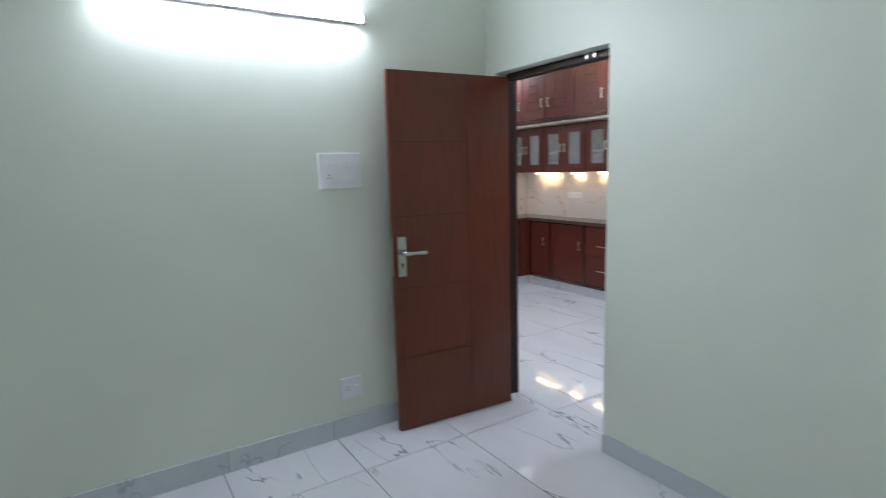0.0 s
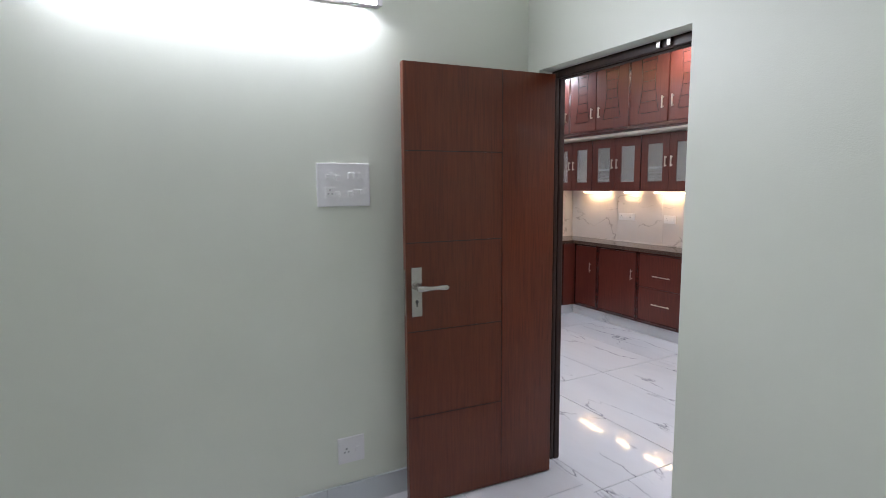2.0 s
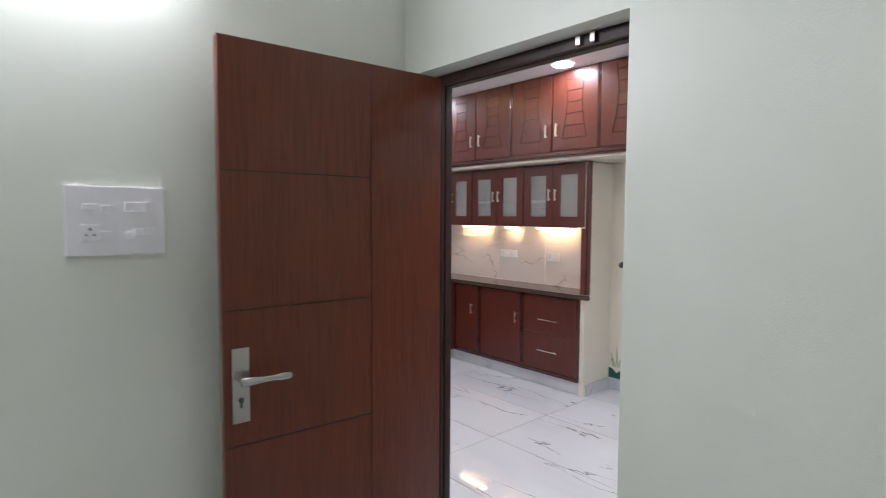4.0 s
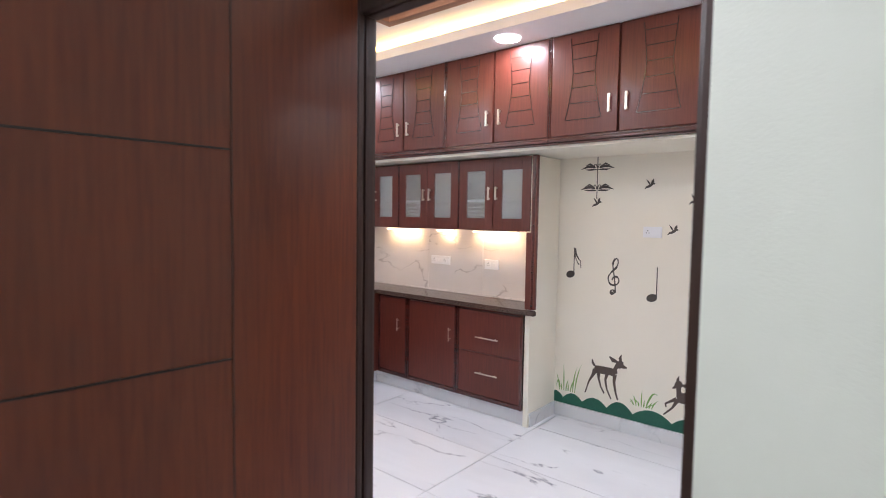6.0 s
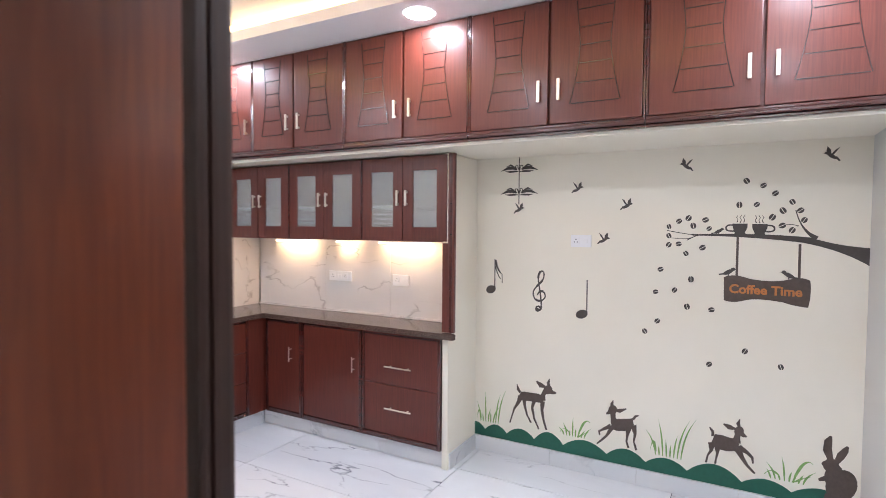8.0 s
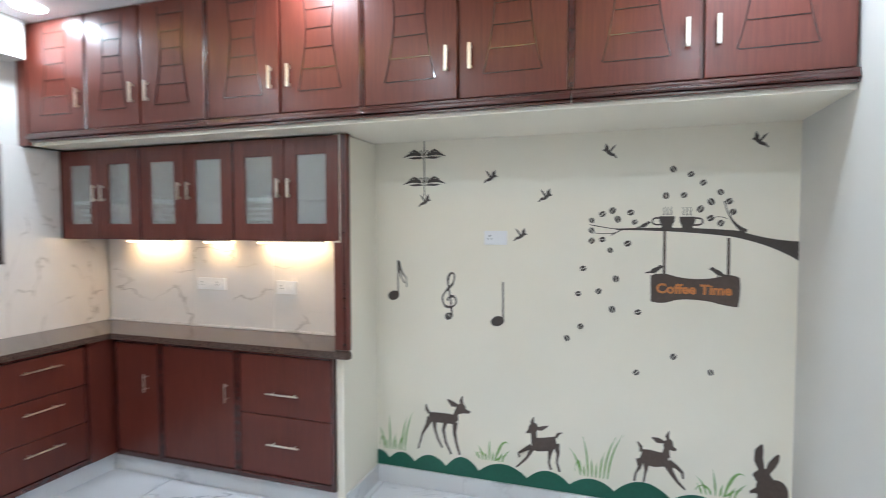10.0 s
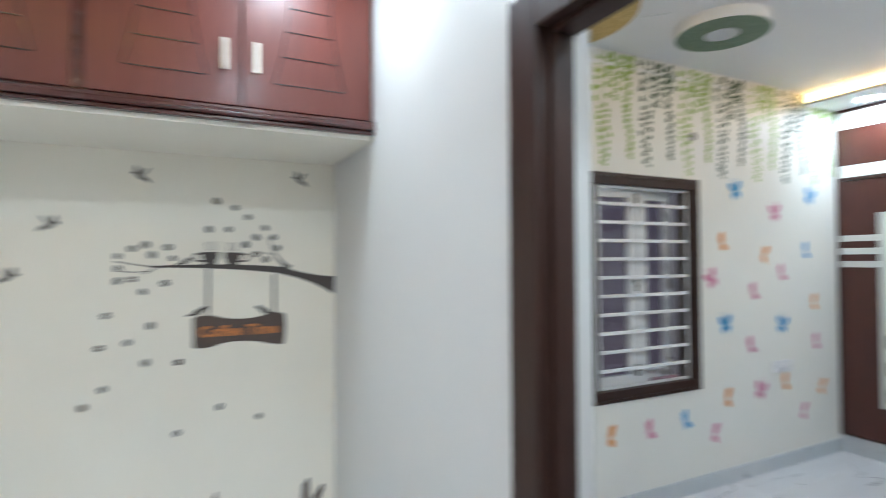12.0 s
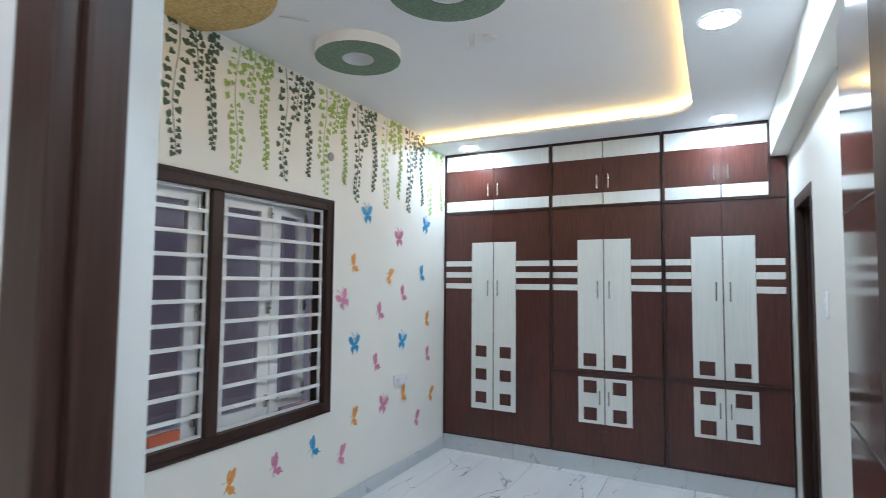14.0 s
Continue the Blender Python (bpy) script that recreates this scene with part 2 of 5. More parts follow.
def part(name, bm, material, parent=None, label="", local=False, smooth=False):
    """Links a bmesh as one mesh under a thing or a part. The bmesh is in world places unless local."""
    if parent and not local:
        bm.transform(basis(parent).inverted())
    bmesh.ops.recalc_face_normals(bm, faces=bm.faces)
    me = bpy.data.meshes.new(name)
    bm.to_mesh(me)
    bm.free()
    if smooth:
        for f in me.polygons:
            f.use_smooth = True
    me.materials.append(material)
    ob = new(name, me)
    if parent:
        ob.parent = parent
    if label:
        ob["label"] = label
    return ob


def thing(name, at, label, category, group="", rz=0.0, kind=""):
    ob = new(name)
    ob.empty_display_size = 0.1
    ob.matrix_basis = pose(*at, 0, 0, rz)
    return tagged(ob, label, category, group, kind)


def tube(bm, p, q, r, n=12):
    p, q = Vector(p), Vector(q)
    res = bmesh.ops.create_cone(bm, cap_ends=True, segments=n, radius1=r, radius2=r, depth=(q - p).length)
    m = Matrix.Translation((p + q) / 2) @ (q - p).to_track_quat("Z", "Y").to_matrix().to_4x4()
    bmesh.ops.transform(bm, matrix=m, verts=res["verts"])
    return bm


def wall(name, axis, c0, c1, a0, a1, z0, z1, material, holes=(), label=""):
    """A wall that runs along 'x' or 'y' from a0 to a1, between c0 and c1 across, with openings right through it."""
    cuts_a = sorted({a0, a1, *[h for o in holes for h in o[:2]]})
    cuts_z = sorted({z0, z1, *[h for o in holes for h in o[2:]]})
    def solid(i, k):
        if not (0 <= i < len(cuts_a) - 1 and 0 <= k < len(cuts_z) - 1):
            return False
        a, z = (cuts_a[i] + cuts_a[i + 1]) / 2, (cuts_z[k] + cuts_z[k + 1]) / 2
        return not any(o[0] < a < o[1] and o[2] < z < o[3] for o in holes)
    bm = bmesh.new()
    P = (lambda a, c, z: bm.verts.new((a, c, z))) if axis == "x" else (lambda a, c, z: bm.verts.new((c, a, z)))
    for i in range(len(cuts_a) - 1):
        for k in range(len(cuts_z) - 1):
            if not solid(i, k):
                continue
            a, b, lo, hi = cuts_a[i], cuts_a[i + 1], cuts_z[k], cuts_z[k + 1]
            for c in (c0, c1):
                bm.faces.new((P(a, c, lo), P(b, c, lo), P(b, c, hi), P(a, c, hi)))
            if not solid(i - 1, k):
                bm.faces.new((P(a, c0, lo), P(a, c1, lo), P(a, c1, hi), P(a, c0, hi)))
            if not solid(i + 1, k):
                bm.faces.new((P(b, c0, lo), P(b, c1, lo), P(b, c1, hi), P(b, c0, hi)))
            if not solid(i, k - 1):
                bm.faces.new((P(a, c0, lo), P(b, c0, lo), P(b, c1, lo), P(a, c1, lo)))
            if not solid(i, k + 1):
                bm.faces.new((P(a, c0, hi), P(b, c0, hi), P(b, c1, hi), P(a, c1, hi)))
    bmesh.ops.remove_doubles(bm, verts=bm.verts, dist=0.0005)
    return tagged(part(name, bm, material), label or "painted plaster wall", "wall", kind="structure")


# ---- structure ----
D1_Y0, D1_Y1, D1_TOP = 3.154, 4.026, 2.074
D2_X0, D2_X1, D2_TOP = 3.76, 4.817, 2.10
WIN_C = (0.392, 1.88, 0.665, 2.038)      # y0, y1, z0, z1
WIN_B = (4.35, 5.69, 1.285, 1.98)        # x0, x1, z0, z1
BATH = (-0.95, -0.24, 0.0, 2.07)

# bedroom with the tube light
wall("wall_north_bedroom", "x", A_NORTH, A_NORTH + 0.15, A_WEST - 0.15, A_EAST, 0, TOP, MINT, label="pale green painted plaster wall")
wall("wall_west_bedroom", "y", A_WEST - 0.15, A_WEST, A_SOUTH - 0.15, A_NORTH, 0, TOP, MINT, label="pale green painted plaster wall")
wall("wall_south_bedroom", "x", A_SOUTH - 0.15, A_SOUTH, A_WEST, 3.35, 0, TOP, MINT, label="pale green painted plaster wall")
# The dividing wall steps back beyond the doors: the bedroom face, then the hall and second bedroom faces.
wall("wall_east_bedroom", "y", A_EAST, A_EAST + 0.066, 1.86, A_NORTH + 0.15, 0, TOP, MINT, [(D1_Y0, D1_Y1, -1, D1_TOP)], "pale green painted plaster wall with a doorway")
wall("wall_west_hall", "y", A_EAST + 0.066, WALL_B, 1.86, B_NORTH + 0.15, 0, TOP, IVORY, [(D1_Y0, D1_Y1, -1, D1_TOP)], "ivory painted plaster wall with a doorway")
wall("wall_step", "y", 3.35, C_WEST, C_SOUTH - 0.15, 1.86, 0, TOP, IVORY, [BATH], "ivory painted plaster wall with a dark doorway")
# hall
wall("wall_south_hall", "x", 2.70, B_SOUTH, WALL_B, DECO + 0.15, 0, TOP, WHITE, [(D2_X0, D2_X1, -1, D2_TOP)], "white painted plaster wall with a doorway")
wall("wall_north_second_bedroom", "x", C_NORTH, 2.70, WALL_B, C_EAST + 0.15, 0, TOP, WHITE, [(D2_X0 - 0.0, 4.715, -1, D2_TOP - 0.05)], "white painted plaster wall with a doorway")
wall("wall_east_hall", "y", DECO, DECO + 0.15, B_SOUTH, B_NORTH + 0.15, 0, TOP, CREAM, label="cream painted wall with sticker decoration")
wall("wall_north_hall", "x", B_NORTH, B_NORTH + 0.15, WALL_B, DECO, 0, TOP, WHITE, [WIN_B], "white painted plaster wall with a window")
# second bedroom
wall("wall_east_second_bedroom", "y", C_EAST, C_EAST + 0.18, C_SOUTH - 0.15, 2.64, 0, TOP, IVORY, [WIN_C], "ivory painted wall with leaf and butterfly stickers")
wall("wall_south_second_bedroom", "x", C_SOUTH - 0.15, C_SOUTH, C_WEST, C_EAST, 0, TOP, IVORY)
# beam along the second bedroom's west wall, and along the hall's north wall
tagged(part("beam_west", boxes((C_WEST, 3.605, C_SOUTH, 1.86, 2.42, TOP)), IVORY), "ivory painted ceiling beam", "beam", kind="structure")
tagged(part("beam_north", boxes((WALL_B, 5.74, 6.80, B_NORTH, 2.47, 2.9)), WHITE), "white painted ceiling beam", "beam", kind="structure")
# short wall at the end of the crockery unit
tagged(part("wall_panel", boxes((BASE + 0.012, DECO, 4.905, 4.945, 0.0, 1.985)), CREAM), "cream painted side panel of the niche", "wall", kind="structure")
# slab over the niche
tagged(part("loft_slab", boxes((LOFT + 0.03, DECO, B_SOUTH, B_NORTH, 1.99, 2.02)), CREAM), "cream painted slab under the loft cabinets", "slab", kind="structure")

ceil_bm = boxes((A_WEST - 0.15, DECO + 0.15, C_SOUTH - 0.15, B_NORTH + 0.15, TOP, TOP + 0.12))
tagged(part("ceiling", ceil_bm, CEIL), "white painted ceiling slab", "ceiling", kind="structure")


def tray(hx0, hx1, hy0, hy1, radius, corner):
    """The outline of a raised ceiling field. corner picks which corners of the field are rounded."""
    pts = []
    for cx, cy, a0, key in ((hx1, hy1, 0, "ne"), (hx0, hy1, 90, "nw"), (hx0, hy0, 180, "sw"), (hx1, hy0, 270, "se")):
        if key in corner:
            sx, sy = (-1 if key[1] == "e" else 1), (-1 if key[0] == "n" else 1)
            ox, oy = cx + sx * radius, cy + sy * radius
            pts += [(ox + radius * math.cos(radians(a0 + k * 10)), oy + radius * math.sin(radians(a0 + k * 10))) for k in range(10)]
        else:
            pts.append((cx, cy))
    return pts


def border(name, outer, hole, low, high, label):
    x0, x1, y0, y1 = outer
    bm = bmesh.new()
    ring_lo = [bm.verts.new((x, y, low)) for x, y in hole]
    ring_hi = [bm.verts.new((x, y, high)) for x, y in hole]
    out = [bm.verts.new((x, y, low)) for x, y in ((x1, y1), (x0, y1), (x0, y0), (x1, y0))]
    n = len(hole)
    eds = [bm.edges.new((ring_lo[i], ring_lo[(i + 1) % n])) for i in range(n)] + [bm.edges.new((out[i], out[(i + 1) % 4])) for i in range(4)]
    bmesh.ops.triangle_fill(bm, edges=eds, use_beauty=True)
    for i in range(n):
        bm.faces.new((ring_lo[i], ring_lo[(i + 1) % n], ring_hi[(i + 1) % n], ring_hi[i]))
    return tagged(part(name, bm, CEIL), label, "ceiling", kind="structure")


def inset(pts, d):
    n = len(pts)
    cx, cy = sum(p[0] for p in pts) / n, sum(p[1] for p in pts) / n
    out = []
    for i, (x, y) in enumerate(pts):
        ax, ay = pts[i - 1]
        bx, by = pts[(i + 1) % n]
        tx, ty = bx - ax, by - ay
        l = math.hypot(tx, ty)
        nx, ny = ty / l, -tx / l
        if nx * (x - cx) + ny * (y - cy) < 0:
            nx, ny = -nx, -ny
        out.append((x + nx * d, y + ny * d))
    return out


def cove(name, pts, low, high, keep, label):
    """A lit strip that follows the edge of a raised ceiling field."""
    ob = thing(name, (pts[0][0], pts[0][1], low), label, "cove light")
    bm = bmesh.new()
    n = len(pts)
    for i in range(n):
        p, q = pts[i], pts[(i + 1) % n]
        if not keep(*p) or not keep(*q) or (p[0] > C_EAST - 0.01 and q[0] > C_EAST - 0.01 and low < 2.73):
            continue
        bm.faces.new([bm.verts.new(c) for c in ((*p, low), (*q, low), (*q, high), (*p, high))])
    bmesh.ops.remove_doubles(bm, verts=bm.verts, dist=0.0005)
    part("light_strip", bm, COVE, ob)
    return ob


field_b = tray(4.25, 5.45, 3.45, 6.45, 0.12, ("ne", "nw", "se", "sw"))
field_c = tray(4.08, C_EAST - 0.002, -0.82, 2.30, 0.22, ("nw", "sw"))
border("ceiling_border_hall", (WALL_B, DECO, B_SOUTH, B_NORTH), field_b, 2.695, 2.76, "white dropped ceiling border of the hall")
border("ceiling_border_second_bedroom", (3.605, C_EAST, C_SOUTH, C_NORTH), field_c, 2.685, 2.705, "white dropped ceiling border of the bedroom")
tagged(part("ceiling_field_hall", boxes((4.05, 5.65, 3.25, 6.65, 2.83, 2.85)), CEIL), "white raised ceiling field of the hall", "ceiling", kind="structure")
tagged(part("ceiling_field_second_bedroom", boxes((3.88, C_EAST, -1.02, 2.5, 2.775, 2.80)), CEIL), "white raised ceiling field of the bedroom", "ceiling", kind="structure")
cove("cove_light", inset(field_b, 0.06), 2.762, 2.828, lambda x, y: True, "warm yellow strip light in the hall ceiling edge")
cove("cove_light", [(min(x, C_EAST - 0.004), y) for x, y in inset(field_c, 0.05)], 2.706, 2.7735, lambda x, y: True, "warm yellow strip light in the bedroom ceiling edge")


# floors
floor = tagged(part("floor", boxes((A_WEST - 0.15, DECO + 0.15, C_SOUTH - 0.15, B_NORTH + 0.15, -0.12, -0.006)), GROUT), "white marble-look tiled floor with grey joints", "floor", kind="structure")


def lay(x0, x1, y0, y1, px, py, sx=0.61, sy=1.22):
    shared = {}
    gap = 0.0024
    i0, i1 = math.floor((x0 - px) / sx), math.ceil((x1 - px) / sx)
    j0, j1 = math.floor((y0 - py) / sy), math.ceil((y1 - py) / sy)
    for i in range(i0, i1):
        for j in range(j0, j1):
            a, b = max(x0, px + i * sx + gap), min(x1, px + (i + 1) * sx - gap)
            c, d = max(y0, py + j * sy + gap), min(y1, py + (j + 1) * sy - gap)
            if b - a < 0.01 or d - c < 0.01:
                continue
            key = (round(b - a, 3), round(d - c, 3))
            if key not in shared:
                bm = boxes((-(b - a) / 2, (b - a) / 2, -(d - c) / 2, (d - c) / 2, -0.006, 0.0))
                ob = part("tile", bm, TILE, floor, local=True)
                shared[key] = ob.data
            else:
                ob = new("tile", shared[key])
                ob.parent = floor
            ob.matrix_basis = pose((a + b) / 2, (c + d) / 2, random.uniform(-0.0003, 0.0003))


def skirting(name, rows, label="grey marble skirting tiles", material=SKIRT):
    base = thing(name, (rows[0][0], rows[0][2], 0), label, "skirting", kind="structure")
    for x0, x1, y0, y1, h in rows:
        along_x = abs(x1 - x0) > abs(y1 - y0)
        a0, a1 = (sorted((x0, x1)) if along_x else sorted((y0, y1)))
        n = max(1, round((a1 - a0) / 0.6))
        for k in range(n):
            s, e = a0 + (a1 - a0) * k / n + 0.0008, a0 + (a1 - a0) * (k + 1) / n - 0.0008
            r = (s, e, y0, y1) if along_x else (x0, x1, s, e)
            part("skirting_tile", boxes((*r, 0.0, h), bevel=0.0015), material, base)
    return base


skirting("baseboard", [(A_WEST, A_EAST - 0.001, A_NORTH - 0.012, A_NORTH - 0.0005, 0.118)])
skirting("baseboard", [(A_EAST - 0.012, A_EAST - 0.0005, 1.88, D1_Y0 - 0.005, 0.10), (A_EAST - 0.012, A_EAST - 0.0005, D1_Y1 + 0.004, A_NORTH - 0.013, 0.10)])
skirting("baseboard", [(DECO - 0.012, DECO - 0.0005, B_SOUTH, 4.90, 0.10), (BASE + 0.03, DECO - 0.013, 4.893, 4.9045, 0.10), (D2_X1 + 0.005, DECO - 0.013, B_SOUTH + 0.0005, B_SOUTH + 0.012, 0.10)], "white veined skirting tiles", SKIRT_PALE)
skirting("baseboard", [(C_EAST - 0.012, C_EAST - 0.0005, WARD, 2.63, 0.10), (C_WEST + 0.0005, C_WEST + 0.012, -0.2, 1.85, 0.10)])


# ---- doors ----
def door_leaf(name, at, rz, width, height, label, glossy=None, handle=True):
    ob = thing(name, at, label, "door", rz=rz)
    wood = glossy or DOORWOOD
    part("leaf", boxes((0, width, -0.035, 0, 0.008, height), bevel=0.003), wood, ob, local=True)
    split = 0.376 * width
    part("groove", boxes((split - 0.0011, split + 0.0011, -0.001, 0.0012, 0.01, height - 0.002)), GROOVE_SHADE, ob, local=True)
    for z in (0.44, 0.845, 1.25, 1.655):
        part("groove", boxes((split + 0.003, width - 0.004, -0.001, 0.0012, z - 0.002, z + 0.002)), GROOVE_SHADE, ob, local=True)
    if not handle:
        return ob
    lock = part("lock_plate", boxes((width - 0.072, width - 0.022, 0.0, 0.009, 0.917, 1.140), bevel=0.002), CHROME, ob, "brushed steel lock plate", local=True)
    bm = bmesh.new()
    tube(bm, (width - 0.047, 0.006, 1.050), (width - 0.047, 0.052, 1.050), 0.011)
    prof = [(0.0, 0.013), (0.03, 0.014), (0.06, 0.010), (0.09, 0.009), (0.12, 0.013), (0.140, 0.013), (0.150, 0.008)]
    rings = []
    for dx, r in prof:
        cx = width - 0.036 - dx
        rings.append([bm.verts.new((cx, 0.052 + 0.55 * r * math.cos(a), 1.050 - dx * 0.02 + r * math.sin(a))) for a in (math.tau * k / 10 for k in range(10))])
    for p, q in zip(rings, rings[1:]):
        for k in range(10):
            bm.faces.new((p[k], p[(k + 1) % 10], q[(k + 1) % 10], q[k]))
    bm.faces.new(rings[0])
    bm.faces.new(rings[-1])
    part("lever", bm, CHROME, lock, "brushed steel lever handle", local=True, smooth=True)
    bm = bmesh.new()
    tube(bm, (width - 0.047, 0.008, 0.985), (width - 0.047, 0.0105, 0.985), 0.008)
    box(bm, width - 0.050, width - 0.044, 0.008, 0.0105, 0.962, 0.985)
    part("keyhole", bm, KEYHOLE_SHADE, lock, local=True)
    part("latch", boxes((width - 0.001, width + 0.0025, -0.028, -0.008, 0.92, 1.13)), CHROME, ob, "steel latch plate on the door's edge", local=True)
    for z in (0.25, 1.05, 1.80):
        bm = bmesh.new()
        tube(bm, (-0.004, -0.039, z - 0.05), (-0.004, -0.039, z + 0.05), 0.006, 8)
        part("hinge", bm, CHROME, ob, local=True)
    return ob


door_leaf("door_1", (3.489, 3.899, 0.0), 175.8, 0.784, 2.032, "open red-brown flush wooden door with routed lines")
GLOSSY = timber("glossy dark door polish", (0.045, 0.014, 0.010), (0.085, 0.028, 0.018), 0.12, 2, 0.9, 2.0, 0.3, 0.08, 0.35)
door_leaf("door_2", (3.765, 2.665, 0.0), -92.0, 0.80, 2.032, "open glossy dark brown wooden door", GLOSSY, False)


def door_frame(name, axis, c0, c1, a0, a1, top, thick, stop, label, at, far=None):
    ob = thing(name, at, label, "door frame", kind="structure")
    def row(a, b, d0, d1, z0, z1):
        return (d0, d1, a, b, z0, z1) if axis == "y" else (a, b, d0, d1, z0, z1)
    mid = c0 + (c1 - c0) * 0.36
    part("jamb", boxes(row(a0, a0 + thick, c0, mid, 0, top), row(a0, a0 + thick + stop, mid + 0.0005, c1, 0, top), bevel=0.009), FRAMEWOOD, ob)
    far = far or thick
    part("jamb", boxes(row(a1 - far, a1, c0, mid, 0, top), row(a1 - far - stop, a1, mid + 0.0005, c1, 0, top), bevel=0.009), FRAMEWOOD, ob)
    part("head", boxes(row(a0 + thick + 0.001, a1 - (far or thick) - 0.001, c0, mid, top - thick, top), row(a0 + thick + stop + 0.001, a1 - (far or thick) - stop - 0.001, mid + 0.0005, c1, top - thick - stop, top), bevel=0.004), FRAMEWOOD, ob)
    return ob


fr1 = door_frame("door_frame_1", "y", 3.570, WALL_B + 0.004, D1_Y0 + 0.001, D1_Y1 - 0.001, D1_TOP - 0.001, 0.038, 0.004, "dark polished timber door frame", (3.65, 3.65, 0), 0.038)
for yy in (3.36, 3.31):
    part("catch", boxes((3.556, 3.5695, yy - 0.009, yy + 0.009, 2.040, 2.068), bevel=0.003), CHROME, fr1, "chrome door catch")
fr2 = door_frame("door_frame_2", "x", B_SOUTH + 0.016, 2.697, D2_X0 + 0.001, D2_X1 - 0.001, D2_TOP - 0.001, 0.092, 0.012, "dark polished timber door frame", (4.27, 2.74, 0), 0.106)
bath_fr = door_frame("door_frame_3", "y", C_WEST + 0.004, 3.36, BATH[0] + 0.001, BATH[1] - 0.001, BATH[3] - 0.001, 0.07, 0.012, "dark timber frame of a bathroom door", (3.43, -0.6, 0))
part("door_panel", boxes((3.36, 3.39, BATH[0] + 0.09, BATH[1] - 0.09, 0.0, 1.98)), FRAMEWOOD, bath_fr, "closed dark wooden door panel")


# ---- lamps ----
tl = thing("tube_light", (2.04, A_NORTH, 2.27), "lit white tube light on the green wall", "lamp")
part("batten", boxes((1.42, 2.66, A_NORTH - 0.0455, A_NORTH - 0.001, 2.2745, 2.3095), bevel=0.004), PLASTIC, tl, "white batten housing")
bm = bmesh.new()
arc = [(A_NORTH - 0.042 - 0.020 * math.cos(a), 2.292 + 0.018 * math.sin(a)) for a in (radians(-72 + 12 * k) for k in range(13))]
ends = [[bm.verts.new((x, y, z)) for y, z in arc] for x in (1.4505, 2.6295)]
for k in range(12):
    bm.faces.new((ends[0][k], ends[0][k + 1], ends[1][k + 1], ends[1][k]))
part("tube", bm, TUBE, tl, "glowing white tube")
for x in (1.435, 2.645):
    part("end_cap", boxes((x - 0.014, x + 0.014, A_NORTH - 0.070, A_NORTH - 0.046, 2.270, 2.314), bevel=0.004), PLASTIC, tl)


def downlight(x, y, z, r=0.075):
    ob = thing("downlight", (x, y, z), "lit round white ceiling downlight", "lamp", "ceiling downlights")
    bm = bmesh.new()
    outer = [bm.verts.new((r * 1.12 * math.cos(a), r * 1.12 * math.sin(a), -0.004)) for a in (math.tau * k / 24 for k in range(24))]
    inner = [bm.verts.new((r * math.cos(a), r * math.sin(a), -0.006)) for a in (math.tau * k / 24 for k in range(24))]
    top = [bm.verts.new((r * 1.14 * math.cos(a), r * 1.14 * math.sin(a), 0.0)) for a in (math.tau * k / 24 for k in range(24))]
    for k in range(24):
        j = (k + 1) % 24
        bm.faces.new((outer[k], outer[j], inner[j], inner[k]))
        bm.faces.new((top[k], top[j], outer[j], outer[k]))
    part("rim", bm, PLASTIC, ob, local=True)
    bm = bmesh.new()
    bm.faces.new([bm.verts.new((r * math.cos(a), r * math.sin(a), -0.0055)) for a in (math.tau * k / 24 for k in range(24))])
    part("lens", bm, SPOT, ob, "glowing round lens", local=True)
    return ob


# The x = 4.0 row is out of view, added to light the sticker wall evenly.
for x, y in ((5.62, 4.90), (5.62, 6.58), (5.45, 3.10), (4.0, 3.1), (4.0, 4.9), (4.0, 6.5)):
    downlight(x, y, 2.694)
# The last one, at y = 2.1, is unseen: added to continue the west row.
for x, y in ((5.877, -1.043), (3.90, -1.03), (3.93, 0.56), (3.93, 2.1)):
    downlight(x, y, 2.6845)


# ---- switches ----
def switchboard(name, wall_at, axis, w, h, modules, label):
    """A white plate with rows of sockets and switches. wall_at is its centre; axis the way it faces."""
    turn = {"-y": 0, "-x": -90, "+x": 90}[axis]
    ob = thing(name, wall_at, label, "switch", rz=turn)
    part("plate", boxes((-w / 2, w / 2, -0.012, 0.0, -h / 2, h / 2), bevel=0.003), PLASTIC, ob, local=True)
    for kind, u, v in modules:
        if kind == "s":
            part("rocker", boxes((u - 0.011, u + 0.011, -0.0165, -0.0115, v - 0.011, v + 0.011), bevel=0.002), PLASTIC, ob, local=True)
        elif kind == "d":
            part("shutter", boxes((u - 0.016, u + 0.016, -0.0150, -0.0115, v - 0.010, v + 0.010), bevel=0.003), PLASTIC, ob, local=True)
        elif kind == "p":
            sk = part("socket", boxes((u - 0.022, u + 0.022, -0.0145, -0.0115, v - 0.022, v + 0.022), bevel=0.0015), PLASTIC, ob, local=True)
            for du, dv, r in ((0, 0.010, 0.0045), (-0.009, -0.006, 0.0036), (0.009, -0.006, 0.0036)):
                bm = bmesh.new()
                tube(bm, (u + du, -0.0155, v + dv), (u + du, -0.0142, v + dv), r, 8)
                part("hole", bm, HOLE_SHADE, sk, local=True)
        else:
            for du in (-0.024, 0.0, 0.024):
                part("rocker", boxes((u + du - 0.008, u + du + 0.008, -0.0165, -0.0115, v - 0.013, v + 0.013), bevel=0.002), PLASTIC, ob, local=True)
    return ob


